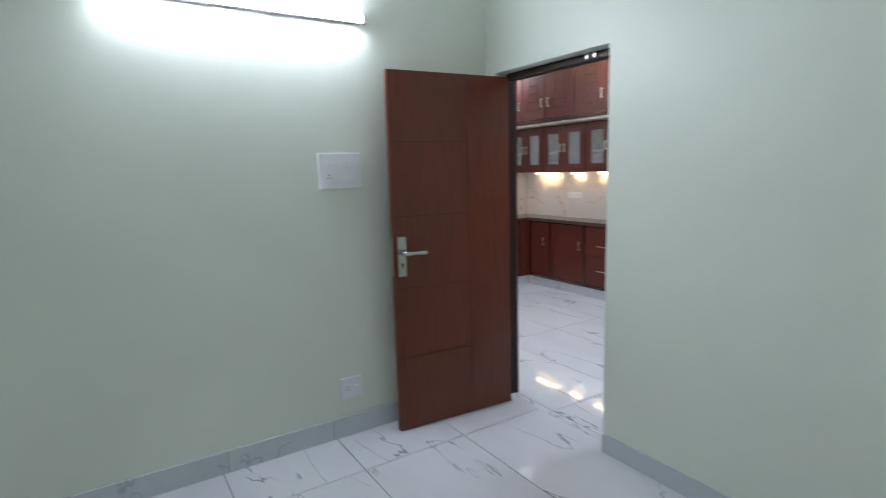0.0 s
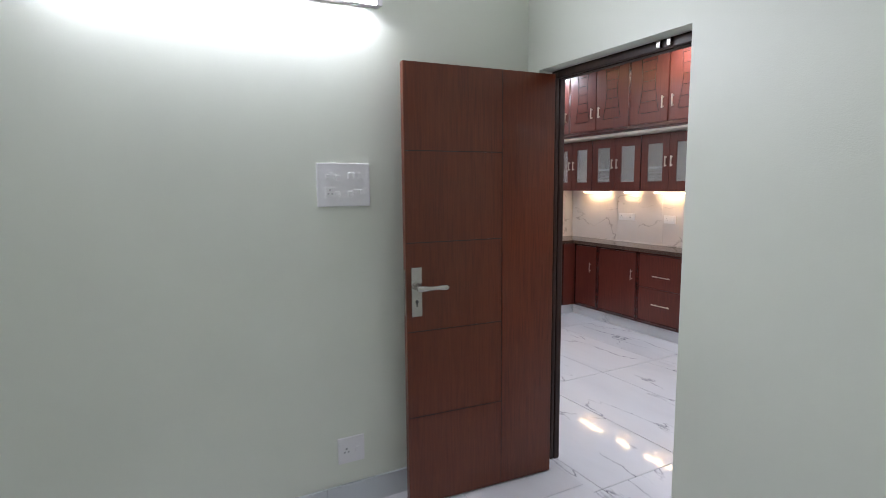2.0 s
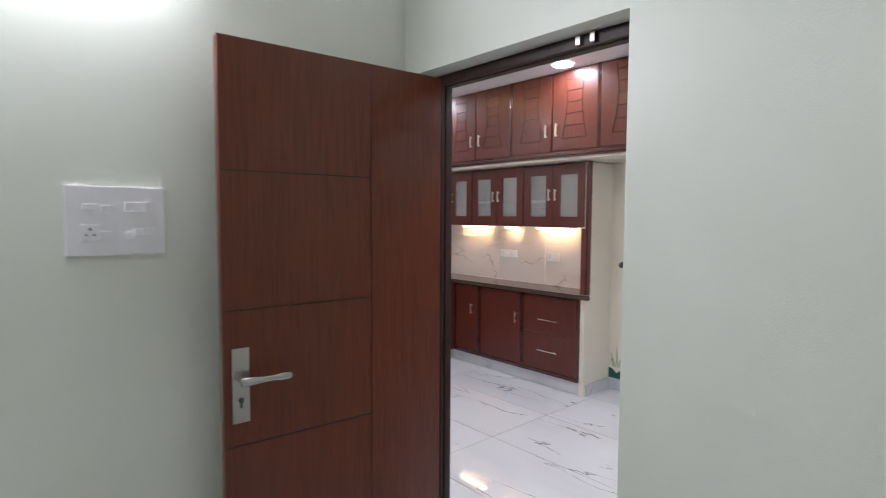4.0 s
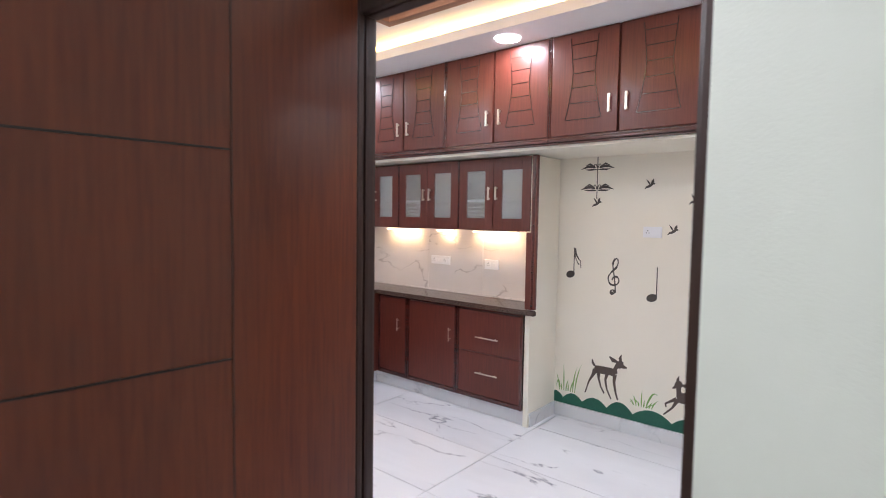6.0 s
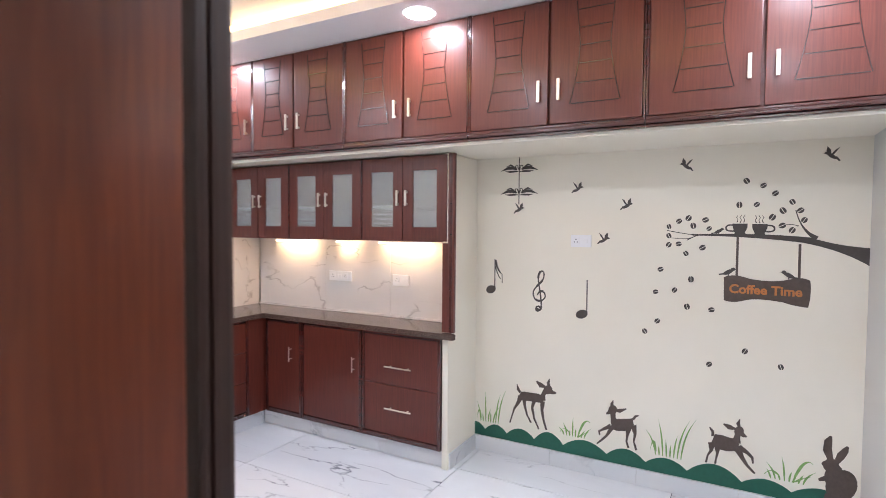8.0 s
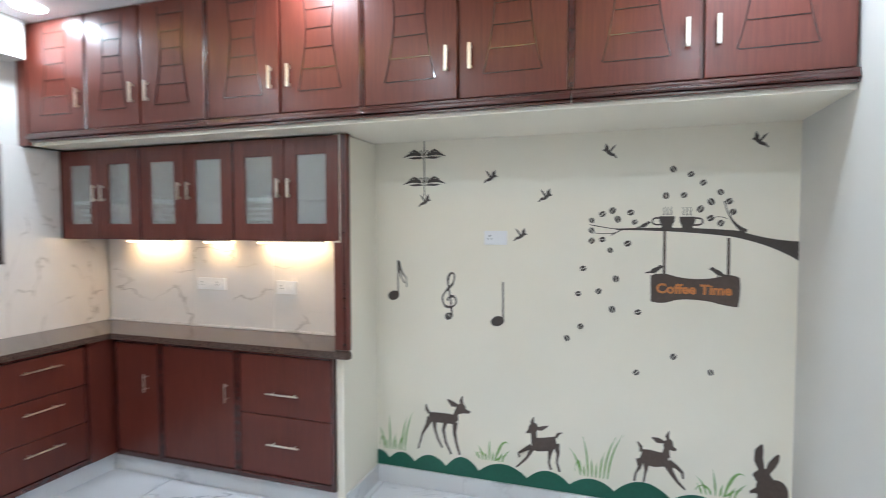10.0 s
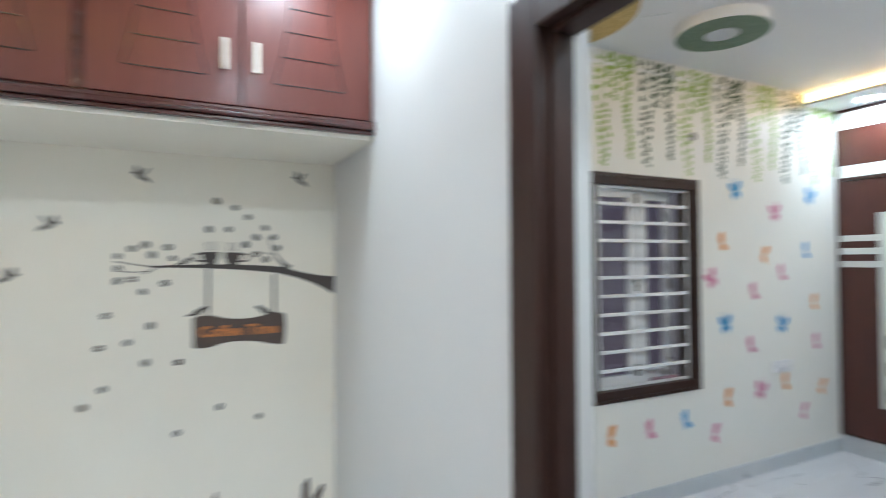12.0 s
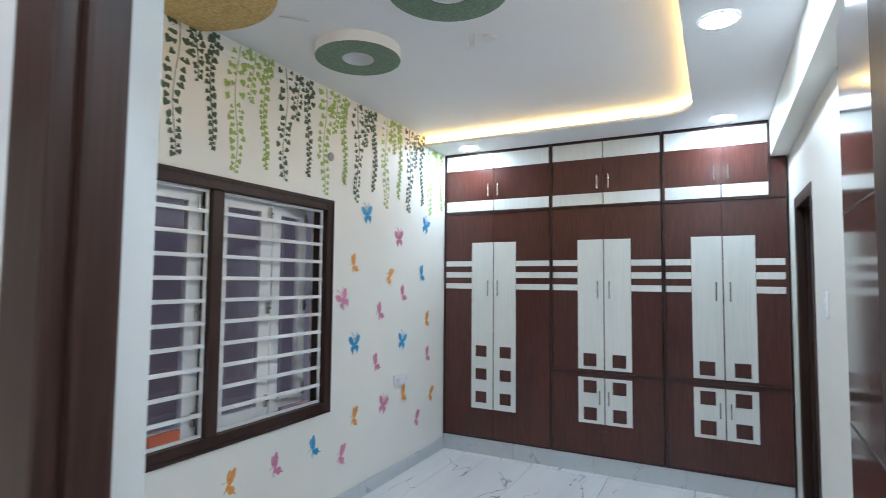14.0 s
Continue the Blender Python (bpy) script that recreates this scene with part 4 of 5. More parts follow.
WU = [(5.205, 6.200, 5.713, 3), (4.330, 5.199, 4.765, 2), (3.512, 4.324, 3.920, 2)]
for lo, hi, mid, kind in WU:
    last = lo < 3.6
    lab = "tall brown wardrobe unit with white inlays, shut" if kind == 3 else "brown wardrobe unit with white inlays and split doors"
    ob = thing("wardrobe", ((lo + hi) / 2, WARD - 0.3, 0.135), lab, "wardrobe", "built-in wardrobe units")
    part("body", boxes((lo, hi, C_SOUTH + 0.002, WARD - 0.022, 0.1355, 2.42), (lo if not last else 3.607, hi, C_SOUTH + 0.002, WARD - 0.022, 2.4205, 2.6845)), LAMINATE, ob)
    top0 = lo if not last else 3.607
    # frame strips round the doors
    part("frame_strip", boxes((top0 + 0.001, hi - 0.001, WARD - 0.0215, WARD + 0.006, 2.664, 2.684), bevel=0.003), STRIP, ob)
    part("frame_strip", boxes((lo + 0.001, hi - 0.001, WARD - 0.0215, WARD + 0.008, 2.122, 2.140), bevel=0.003), STRIP, ob)
    part("frame_strip", boxes((hi - 0.016, hi - 0.001, WARD - 0.0215, WARD + 0.006, 0.150, 2.1215), (hi - 0.016, hi - 0.001, WARD - 0.0215, WARD + 0.006, 2.1405, 2.6635), bevel=0.003), STRIP, ob)
    part("frame_strip", boxes((lo + 0.001, hi - 0.001, WARD - 0.0215, WARD + 0.004, 0.136, 0.149), bevel=0.002), STRIP, ob)
    if last:
        part("side_filler", boxes((3.512, 3.604, WARD - 0.0215, WARD - 0.002, 2.141, 2.418)), LAMINATE, ob)
        part("frame_strip", boxes((3.604, 3.618, WARD - 0.0215, WARD + 0.006, 2.1405, 2.6635), bevel=0.003), STRIP, ob)
    l_lo = lo + 0.002 if not last else 3.619
    for a, b, s in ((l_lo, mid, 1), (mid, hi - 0.017, -1)):
        d = ward_door(ob, a, b, 2.142, 2.665)
        pale(d, "inlay", a + 0.004, b - 0.004, 2.525, 2.660)
        pale(d, "inlay", a + 0.004, b - 0.004, 2.146, 2.240)
        hx = mid - 0.045 if s == 1 else mid + 0.045
        slim_handle(d, hx, 2.270, 2.385)
    spans = [(0.151, 2.120)] if kind == 3 else [(0.799, 2.120), (0.151, 0.776)]
    if kind == 2:
        part("frame_strip", boxes((lo + 0.001, hi - 0.017, WARD - 0.0215, WARD + 0.012, 0.7765, 0.7985), bevel=0.004), STRIP, ob)
    for z0, z1 in spans:
        for a, b, s in ((lo + 0.002, mid, 1), (mid, hi - 0.017, -1)):
            d = ward_door(ob, a, b, z0, z1)
            pa, pb = (mid - 0.207, mid - 0.004) if s == 1 else (mid + 0.004, mid + 0.207)
            upper = z1 > 2
            p0, p1 = (0.398, 1.860) if kind == 3 else ((0.818, 1.860) if upper else (0.393, 0.754))
            panel = pale(d, "panel", pa, pb, p0, p1, 0.0045)
            sq = (mid - 0.165, mid - 0.062) if s == 1 else (mid + 0.062, mid + 0.165)
            rows = [(0.850, 0.946), (0.650, 0.746), (0.450, 0.546)] if kind == 3 else ([(0.843, 0.944)] if upper else [(0.632, 0.730), (0.418, 0.518)])
            for s0, s1 in rows:
                part("square", boxes((*sq, WARD + 0.0047, WARD + 0.0065, s0, s1)), LAMINATE, panel, "brown square inlay")
            if upper:
                for s0, s1 in ((1.647, 1.694), (1.546, 1.595), (1.446, 1.494)):
                    ea, eb = (a + 0.003, pa - 0.002) if s == 1 else (pb + 0.002, b - 0.003)
                    if last and s == 1:
                        ea = a + 0.02
                    pale(d, "strip", ea, eb, s0, s1)
                slim_handle(d, mid - 0.045 if s == 1 else mid + 0.045, 1.385, 1.525)
            else:
                slim_handle(d, mid - 0.035 if s == 1 else mid + 0.035, 0.545, 0.660)
wp = thing("plinth", (4.9, WARD, 0), "grey marble plinth under the wardrobe", "plinth", kind="structure")
for k in range(4):
    a = C_WEST + 0.014 + k * 0.673
    part("plinth_tile", boxes((a, a + 0.671, WARD - 0.02, WARD - 0.006, 0.0005, 0.1345), bevel=0.001), SKIRT, wp)
switchboard("wall_switch", (C_WEST + 0.0005, 0.09, 1.42), "+x", 0.085, 0.125, [("s", 0, 0.02), ("s", 0, -0.02)], "white wall switch beside the bathroom door")
switchboard("wall_socket", (C_EAST - 0.0005, -0.48, 0.735), "-x", 0.21, 0.085, [("p", -0.06, 0), ("s", -0.01, 0), ("s", 0.02, 0), ("p", 0.07, 0)], "white socket strip among butterfly stickers")

# ---- ceiling decoration of the second bedroom ----
def ring(x, y, r, hole, z, drop, label):
    ob = thing("ceiling_ring", (x, y, z), label, "ceiling ornament", "ceiling rings")
    bm = bmesh.new()
    n = 40
    circ = lambda rr, zz: [bm.verts.new((rr * math.cos(math.tau * k / n), rr * math.sin(math.tau * k / n), zz)) for k in range(n)]
    a, b, c, d = circ(r, 0), circ(r, -drop), circ(hole, -drop), circ(hole, 0)
    for p, q in ((a, b), (c, d)):
        for k in range(n):
            bm.faces.new((p[k], p[(k + 1) % n], q[(k + 1) % n], q[k]))
    part("side", bm, CEIL, ob, "white edge", local=True)
    bm = bmesh.new()
    b, c = circ2(bm, r, -drop, n), circ2(bm, hole, -drop, n)
    for k in range(n):
        bm.faces.new((b[k], b[(k + 1) % n], c[(k + 1) % n], c[k]))
    part("face", bm, GREEN_TEX, ob, "green textured face", local=True)
    return ob


def circ2(bm, r, z, n):
    return [bm.verts.new((r * math.cos(math.tau * k / n), r * math.sin(math.tau * k / n), z)) for k in range(n)]


ring(5.67, 0.865, 0.230, 0.086, 2.7745, 0.060, "round green textured ceiling ring with a white middle")
ring(4.93, 1.25, 0.255, 0.095, 2.7745, 0.060, "round green textured ceiling ring with a white middle")
disc = thing("ceiling_disc", (5.95, 1.83, 2.775), "large ochre textured disc on the ceiling", "ceiling ornament")
bm = bmesh.new()
bmesh.ops.create_cone(bm, cap_ends=True, segments=48, radius1=0.46, radius2=0.46, depth=0.04, matrix=Matrix.Translation((5.95, 1.83, 2.7545)))
bmesh.ops.bisect_plane(bm, geom=bm.verts[:] + bm.edges[:] + bm.faces[:], plane_co=(C_EAST - 0.003, 0, 0), plane_no=(1, 0, 0), clear_outer=True)
part("plate", bm, GOLD_TEX, disc)
for p, q in (((5.80, 1.32), (5.70, 1.22)), ((5.42, 1.40), (5.36, 1.36))):
    ob = tagged(part("ceiling_groove", prism(bmesh.new(), stroke([p, q], [0.012]), lambda u, v, d: (u, v, 2.7745 - d), 0.004), SASH), "short white bead on the ceiling", "trim")
hook = thing("fan_hook", (5.07, 0.75, 2.775), "small steel fan hook on the ceiling", "hook")
bm = bmesh.new()
tube(bm, (5.07, 0.75, 2.7745), (5.07, 0.75, 2.70), 0.005, 8)
tube(bm, (5.03, 0.75, 2.7745), (5.03, 0.75, 2.70), 0.005, 8)
tube(bm, (5.025, 0.75, 2.703), (5.075, 0.75, 2.703), 0.005, 8)
part("rod", bm, SASH, hook)
box_ = thing("junction_box", (4.98, 0.68, 2.775), "small round white junction box on the ceiling", "junction box")
bm = bmesh.new()
tube(bm, (4.98, 0.68, 2.7745), (4.98, 0.68, 2.764), 0.035, 20)
part("cap", bm, PLASTIC, box_)


# ---- wall stickers in the hall ----
def sticker(name, shapes, wall_x, y0, z0, material, label, group="", category="wall sticker", thick=0.0012, mirror=False, turn=0.0, scale=1.0):
    """A flat cut-out on a wall that faces -x. Shapes are outlines in metres, u to the viewer's right, v up."""
    c, s = math.cos(turn), math.sin(turn)
    bm = bmesh.new()
    for i, pts in enumerate(shapes):
        d = thick + i * 0.00004
        moved = []
        for u, v in pts:
            u = -u if mirror else u
            u, v = (u * c - v * s) * scale, (u * s + v * c) * scale
            moved.append((u, v))
        prism(bm, moved, lambda u, v, k: (-0.0006 - k, -u, v), d)
    ob = part(name, bm, material)
    ob.matrix_basis = pose(wall_x, y0, z0)
    return tagged(ob, label, category, group)


BIRD = [oval(0.002, -0.006, 0.024, 0.009, 0.55), oval(0.026, 0.008, 0.008, 0.007), [(0.032, 0.010), (0.041, 0.006), (0.031, 0.004)],
        [(-0.012, -0.012), (-0.030, -0.030), (-0.036, -0.026), (-0.018, -0.004)],
        [(0.006, 0.002), (0.010, 0.026), (0.026, 0.042), (0.028, 0.020), (0.016, -0.002)], [(-0.004, 0.002), (-0.016, 0.020), (-0.026, 0.040), (-0.010, 0.028), (0.006, 0.004)]]
for y, z, m, t in ((4.603, 1.652, False, 0), (4.222, 1.775, False, 0), (3.928, 1.668, False, 0), (4.058, 1.462, False, 0), (3.604, 1.885, True, -0.1), (2.939, 1.906, True, -0.1)):
    sticker("bird_sticker", BIRD, DECO, y, z, DECAL, "small dark flying bird wall sticker", "bird stickers", mirror=m, turn=t, scale=1.0)

# hanging bird bath
shapes = [[(-0.003, -0.13), (0.003, -0.13), (0.003, 0.18), (-0.003, 0.18)]]
for v in (0.100, -0.052):
    for d in (-1, 1):
        shapes.append(stroke([(d * a, v + b) for a, b in ((0.016, -0.002), (0.045, 0.010), (0.080, 0.008), (0.128, -0.010))], [0.010, 0.022, 0.018, 0.002]))
        shapes.append(stroke([(d * a, v + b) for a, b in ((0.034, 0.016), (0.060, 0.028), (0.092, 0.016))], [0.006, 0.012, 0.002]))
        shapes.append(stroke([(d * a, v + b) for a, b in ((0.006, -0.016), (0.034, -0.014), (0.066, -0.016), (0.098, -0.012))], [0.004, 0.013, 0.011, 0.002]))
        shapes.append(stroke(bend((d * 0.020, v - 0.002), (d * 0.034, v + 0.030), (d * 0.010, v + 0.024)) + [(d * 0.010, v + 0.010)], [0.010, 0.008, 0.007, 0.006, 0.005, 0.005]))
    shapes.append(oval(0, v + 0.004, 0.008, 0.012))
sticker("ornament_sticker", shapes, DECO, 4.603, 1.812, DECAL, "dark winged pole ornament wall sticker")

# music signs
sticker("note_sticker", [oval(0, 0, 0.036, 0.027, 0.35), [(0.024, 0.005), (0.031, 0.005), (0.031, 0.205), (0.024, 0.205)],
                         stroke(bend((0.031, 0.200), (0.045, 0.13), (0.080, 0.105)) + [(0.082, 0.05)], [0.016, 0.016, 0.014, 0.012, 0.010, 0.010, 0.008, 0.006, 0.005]),
                         stroke(bend((0.031, 0.160), (0.045, 0.10), (0.070, 0.075)), [0.010, 0.008, 0.006])],
        DECO, 4.795, 1.112, DECAL, "dark semiquaver note wall sticker", "music stickers")
clef = [(0.006, -0.120), (-0.020, -0.130), (-0.024, -0.108), (-0.004, -0.098), (0.012, -0.112), (0.004, -0.02), (-0.012, 0.085), (0.006, 0.128), (0.026, 0.118), (0.018, 0.072), (-0.020, 0.030), (-0.044, -0.010), (-0.030, -0.055), (0.010, -0.062), (0.036, -0.036), (0.026, -0.004), (-0.002, -0.004), (-0.014, -0.028), (0.0, -0.042)]
smooth = []
for i in range(len(clef) - 1):
    p0, p1, p2, p3 = clef[max(0, i - 1)], clef[i], clef[i + 1], clef[min(len(clef) - 1, i + 2)]
    for k in range(4):
        t = k / 4
        smooth.append(tuple(0.5 * (2 * b + (c - a) * t + (2 * a - 5 * b + 4 * c - d) * t * t + (3 * b - a - 3 * c + d) * t ** 3) for a, b, c, d in zip(p0, p1, p2, p3)))
clef_shapes = [stroke(smooth[i:i + 5], [0.009 if (i // 4) % 3 else 0.014]) for i in range(0, len(smooth) - 4, 4)] + [oval(-0.016, -0.118, 0.012, 0.010)]
sticker("clef_sticker", clef_shapes, DECO, 4.452, 1.122, DECAL, "dark treble clef wall sticker", "music stickers")
sticker("note_sticker", [oval(0, 0, 0.038, 0.027, 0.35), [(0.027, 0.005), (0.034, 0.005), (0.034, 0.215), (0.027, 0.215)]], DECO, 4.180, 0.995, DECAL, "dark crotchet note wall sticker", "music stickers")

# branch with cups and a hanging sign
top = bend((3.56, 1.500), (3.25, 1.512), (3.02, 1.490)) + bend((3.02, 1.490), (2.90, 1.446), (2.7545, 1.440))[1:]
low = bend((2.7545, 1.338), (2.87, 1.425), (3.05, 1.462)) + bend((3.05, 1.462), (3.28, 1.492), (3.56, 1.492))[1:]
shapes = [[(-(y - 3.1), z - 1.45) for y, z in top + low]]
def twig(pts, w):
    return stroke([(-(y - 3.1), z - 1.45) for y, z in pts], w)
shapes += [twig(bend((3.56, 1.496), (3.63, 1.505), (3.70, 1.520)), [0.010, 0.004]), twig(bend((3.54, 1.496), (3.58, 1.475), (3.595, 1.465)), [0.010, 0.005]),
           twig(bend((3.575, 1.478), (3.62, 1.470), (3.68, 1.478)), [0.006, 0.003]), twig(bend((2.99, 1.485), (3.06, 1.52), (3.085, 1.63)), [0.024, 0.020, 0.016, 0.012, 0.009, 0.007, 0.005]),
           twig(bend((3.072, 1.548), (3.10, 1.562), (3.135, 1.552)), [0.007, 0.003])]
sticker("branch_sticker", shapes, DECO, 3.1, 1.45, DECAL, "dark tree branch wall sticker")
CUP = [[(-0.036, 0.030), (0.036, 0.030), (0.034, 0.006), (0.022, -0.022), (-0.022, -0.022), (-0.034, 0.006)], stroke(bend((-0.030, 0.022), (-0.072, 0.026), (-0.066, 0.0)) + bend((-0.066, 0.0), (-0.06, -0.014), (-0.026, -0.010))[1:], [0.008]),
       [(-0.026, -0.026), (0.026, -0.026), (0.026, -0.0215), (-0.026, -0.0215)]]
for k in (-0.016, 0.0, 0.016):
    CUP.append(stroke(bend((k, 0.036), (k + 0.010, 0.052), (k - 0.002, 0.062)) + [(k + 0.006, 0.076)], [0.005, 0.005, 0.004, 0.003]))
sticker("cup_sticker", CUP, DECO, 3.335, 1.530, DECAL, "dark steaming cup wall sticker", "cup stickers")
sticker("cup_sticker", CUP, DECO, 3.243, 1.528, DECAL, "dark steaming cup wall sticker", "cup stickers", mirror=True)
SIT = [oval(0, 0, 0.024, 0.010, 0.5), oval(0.020, 0.014, 0.009, 0.008), [(0.026, 0.018), (0.036, 0.013), (0.026, 0.011)], [(-0.012, -0.004), (-0.040, -0.010), (-0.038, -0.016), (-0.010, -0.012)], [(-0.002, -0.022), (0.002, -0.022), (0.004, -0.006), (-0.001, -0.006)]]
for y, z, m, sc in ((3.438, 1.517, False, 0.9), (3.385, 1.295, False, 1.15), (3.105, 1.290, True, 1.15)):
    sticker("bird_sticker", SIT, DECO, y, z, DECAL, "small dark perched bird wall sticker", "perched bird stickers", mirror=m, scale=sc)
outline = bend((-0.197, 0.062), (-0.15, 0.085), (-0.08, 0.060)) + bend((-0.08, 0.060), (0.02, 0.040), (0.10, 0.062)) + bend((0.10, 0.062), (0.16, 0.085), (0.195, 0.062)) + bend((0.195, 0.062), (0.205, 0.0), (0.190, -0.078)) + bend((0.190, -0.078), (0.13, -0.075), (0.08, -0.058)) + bend((0.08, -0.058), (-0.05, -0.040), (-0.10, -0.062)) + bend((-0.10, -0.062), (-0.15, -0.080), (-0.195, -0.066))
clean = [p for i, p in enumerate(outline) if i == 0 or math.dist(p, outline[i - 1]) > 1e-4]
board = sticker("sign_sticker", [clean, [(-0.142, 0.06), (-0.130, 0.06), (-0.130, 0.285), (-0.142, 0.285)], [(0.141, 0.06), (0.153, 0.06), (0.152, 0.25), (0.140, 0.25)]], DECO, 3.208, 1.205, DEER, "dark brown hanging board sticker with orange lettering", category="wall sticker")
cu = bpy.data.curves.new("lettering", "FONT")
cu.body, cu.size, cu.align_x, cu.align_y, cu.extrude, cu.offset, cu.resolution_u = "Coffee Time", 0.066, "CENTER", "CENTER", 0.0006, 0.0022, 3
tmp = bpy.data.objects.new("tmp", cu)
me = bpy.data.meshes.new_from_object(tmp)
bpy.data.objects.remove(tmp)
me.materials.append(ORANGE)
word = new("lettering", me)
word.parent = board
word.matrix_basis = pose(-0.0028, 0.004, -0.002, 90, 0, -90)
word["label"] = "orange words on the board"

# coffee beans
BEANS = [(3.31, 1.789), (3.232, 1.762), (3.177, 1.72), (3.101, 1.673), (3.064, 1.629), (3.047, 1.579), (3.341, 1.661), (3.26, 1.662), (3.187, 1.594), (3.141, 1.628), (3.142, 1.55), (3.098, 1.526),
         (3.69, 1.542), (3.638, 1.573), (3.589, 1.59), (3.564, 1.547), (3.503, 1.58), (3.484, 1.532), (3.69, 1.49), (3.689, 1.438), (3.637, 1.444), (3.598, 1.39), (3.515, 1.425), (3.73, 1.295),
         (3.569, 1.245), (3.653, 1.179), (3.754, 1.163), (3.586, 1.089), (3.462, 1.081), (3.741, 0.993), (3.809, 0.927), (3.295, 0.868), (3.466, 0.775), (3.128, 0.804)]
for i, (y, z) in enumerate(BEANS):
    t = random.uniform(0.2, 1.1) + (1.2 if i % 3 == 0 else 0)
    halves = []
    for s in (-1, 1):
        arc = [(0.0165 * math.cos(a), 0.0015 * s + s * 0.0125 * math.sin(a)) for a in (math.pi * k / 9 for k in range(10))]
        halves.append(arc if s > 0 else arc[::-1])
    sticker("bean_sticker", halves, DECO, y, z, DECAL, "small dark coffee bean wall sticker", "bean stickers", turn=t, scale=random.uniform(0.85, 1.08))


# animals at the foot of the wall
def sketch(ox, sx, a, b, c):
    """Turns sketch places (x to the right, y down) into metres on the wall."""
    return lambda pts: [((x - ox) * sx, a - b * y + c * (x - ox)) for x, y in pts]


FAWN = sketch(240, 0.00195, 0.293, 0.00188, 0.000375)
fawn_standing = [FAWN(p) for p in (
    stroke([(194, 137), (208, 143), (232, 147), (258, 152), (279, 160)], [22, 31, 30, 30, 22]),
    stroke([(273, 160), (276, 142), (284, 126)], [24, 15, 17]), oval(292, 124, 15, 16, 0.3, 14), stroke([(296, 128), (310, 135), (320, 138)], [20, 11, 6]),
    stroke([(296, 112), (293, 100), (297, 86)], [9, 11, 2]), stroke([(284, 115), (268, 108), (252, 92)], [7, 16, 4]), stroke([(196, 130), (188, 117), (184, 101)], [8, 9, 3]),
    stroke([(199, 143), (190, 164), (174, 190), (167, 214), (160, 237)], [22, 13, 7, 5, 5]), stroke([(211, 155), (213, 180), (222, 212), (236, 239)], [15, 8, 6, 5]),
    stroke([(246, 160), (239, 185), (246, 222), (263, 261)], [14, 9, 6, 5]), stroke([(275, 165), (273, 195), (279, 230), (289, 264)], [16, 10, 7, 6]))]
FAWN = sketch(550, 0.00172, 0.449, 0.001775, 0.00036)
fawn_leaping = [FAWN(p) for p in (
    stroke([(514, 243), (535, 247), (562, 248), (588, 243)], [34, 42, 42, 34]),
    stroke([(524, 240), (519, 222), (518, 205)], [26, 17, 18]), oval(517, 195, 15, 17, 0.0, 14), stroke([(512, 197), (502, 205), (495, 207)], [17, 11, 5]),
    stroke([(514, 184), (514, 174), (518, 161)], [9, 11, 2]), stroke([(525, 196), (542, 199), (563, 193)], [6, 14, 4]), stroke([(586, 230), (594, 219), (605, 217)], [9, 9, 3]),
    stroke([(512, 250), (488, 260), (471, 268), (474, 282)], [17, 10, 8, 5]), stroke([(514, 258), (498, 284), (482, 298), (464, 312)], [16, 9, 8, 5]),
    stroke([(573, 258), (568, 285), (566, 305), (573, 327)], [20, 9, 6, 7]), stroke([(588, 250), (594, 280), (590, 305), (599, 335)], [20, 10, 6, 7]))]
FAWN = sketch(910, 0.00143, 0.497, 0.0016, 0.00033)
fawn_turning = [FAWN(p) for p in (
    stroke([(866, 296), (890, 305), (920, 315), (956, 318)], [40, 50, 48, 40]),
    stroke([(948, 312), (948, 292), (953, 276)], [28, 22, 20]), oval(955, 270, 16, 18, 0.0, 14), stroke([(960, 275), (972, 286), (981, 290)], [18, 12, 5]),
    stroke([(955, 254), (951, 243), (957, 227)], [10, 13, 2]), stroke([(943, 262), (922, 254), (902, 242)], [7, 17, 4]), stroke([(866, 284), (866, 268), (854, 251)], [10, 10, 4]),
    stroke([(864, 306), (862, 335), (850, 352), (845, 377)], [28, 12, 7, 8]), stroke([(884, 325), (884, 345), (880, 362), (877, 382)], [20, 10, 7, 8]),
    stroke([(950, 325), (968, 362), (986, 390), (1011, 417)], [26, 14, 9, 6]), stroke([(956, 325), (985, 345), (1001, 362), (1004, 382)], [20, 11, 9, 6]))]
sticker("deer_sticker", fawn_standing, DECO, 4.490, 0.408, DEER, "brown standing fawn wall sticker", "fawn stickers")
sticker("deer_sticker", fawn_leaping, DECO, 3.925, 0.335, DEER, "brown leaping fawn wall sticker looking back", "fawn stickers")
sticker("deer_sticker", fawn_turning, DECO, 3.375, 0.345, DEER, "brown leaping fawn wall sticker", "fawn stickers")
HARE = sketch(1318, 0.00125, 0.616, 0.001483, 0.00028)
rabbit = [HARE(p) for p in (
    oval(1317, 462, 52, 56, 0.3, 22), oval(1290, 425, 30, 40, 0.2, 16), oval(1281, 390, 27, 24, 0.2, 16), oval(1262, 384, 13, 10, 0.0, 12),
    stroke([(1280, 374), (1267, 335), (1269, 305), (1278, 288)], [18, 30, 28, 8]), stroke([(1298, 382), (1312, 358), (1326, 340), (1334, 326)], [18, 30, 24, 8]),
    stroke([(1278, 430), (1258, 437), (1241, 441)], [22, 16, 10]), stroke([(1262, 500), (1300, 508), (1352, 516)], [24, 30, 18]), oval(1392, 515, 13, 10, 0.0, 12))]
sticker("rabbit_sticker", rabbit, DECO, 2.852, 0.302, DEER, "dark brown sitting rabbit wall sticker")
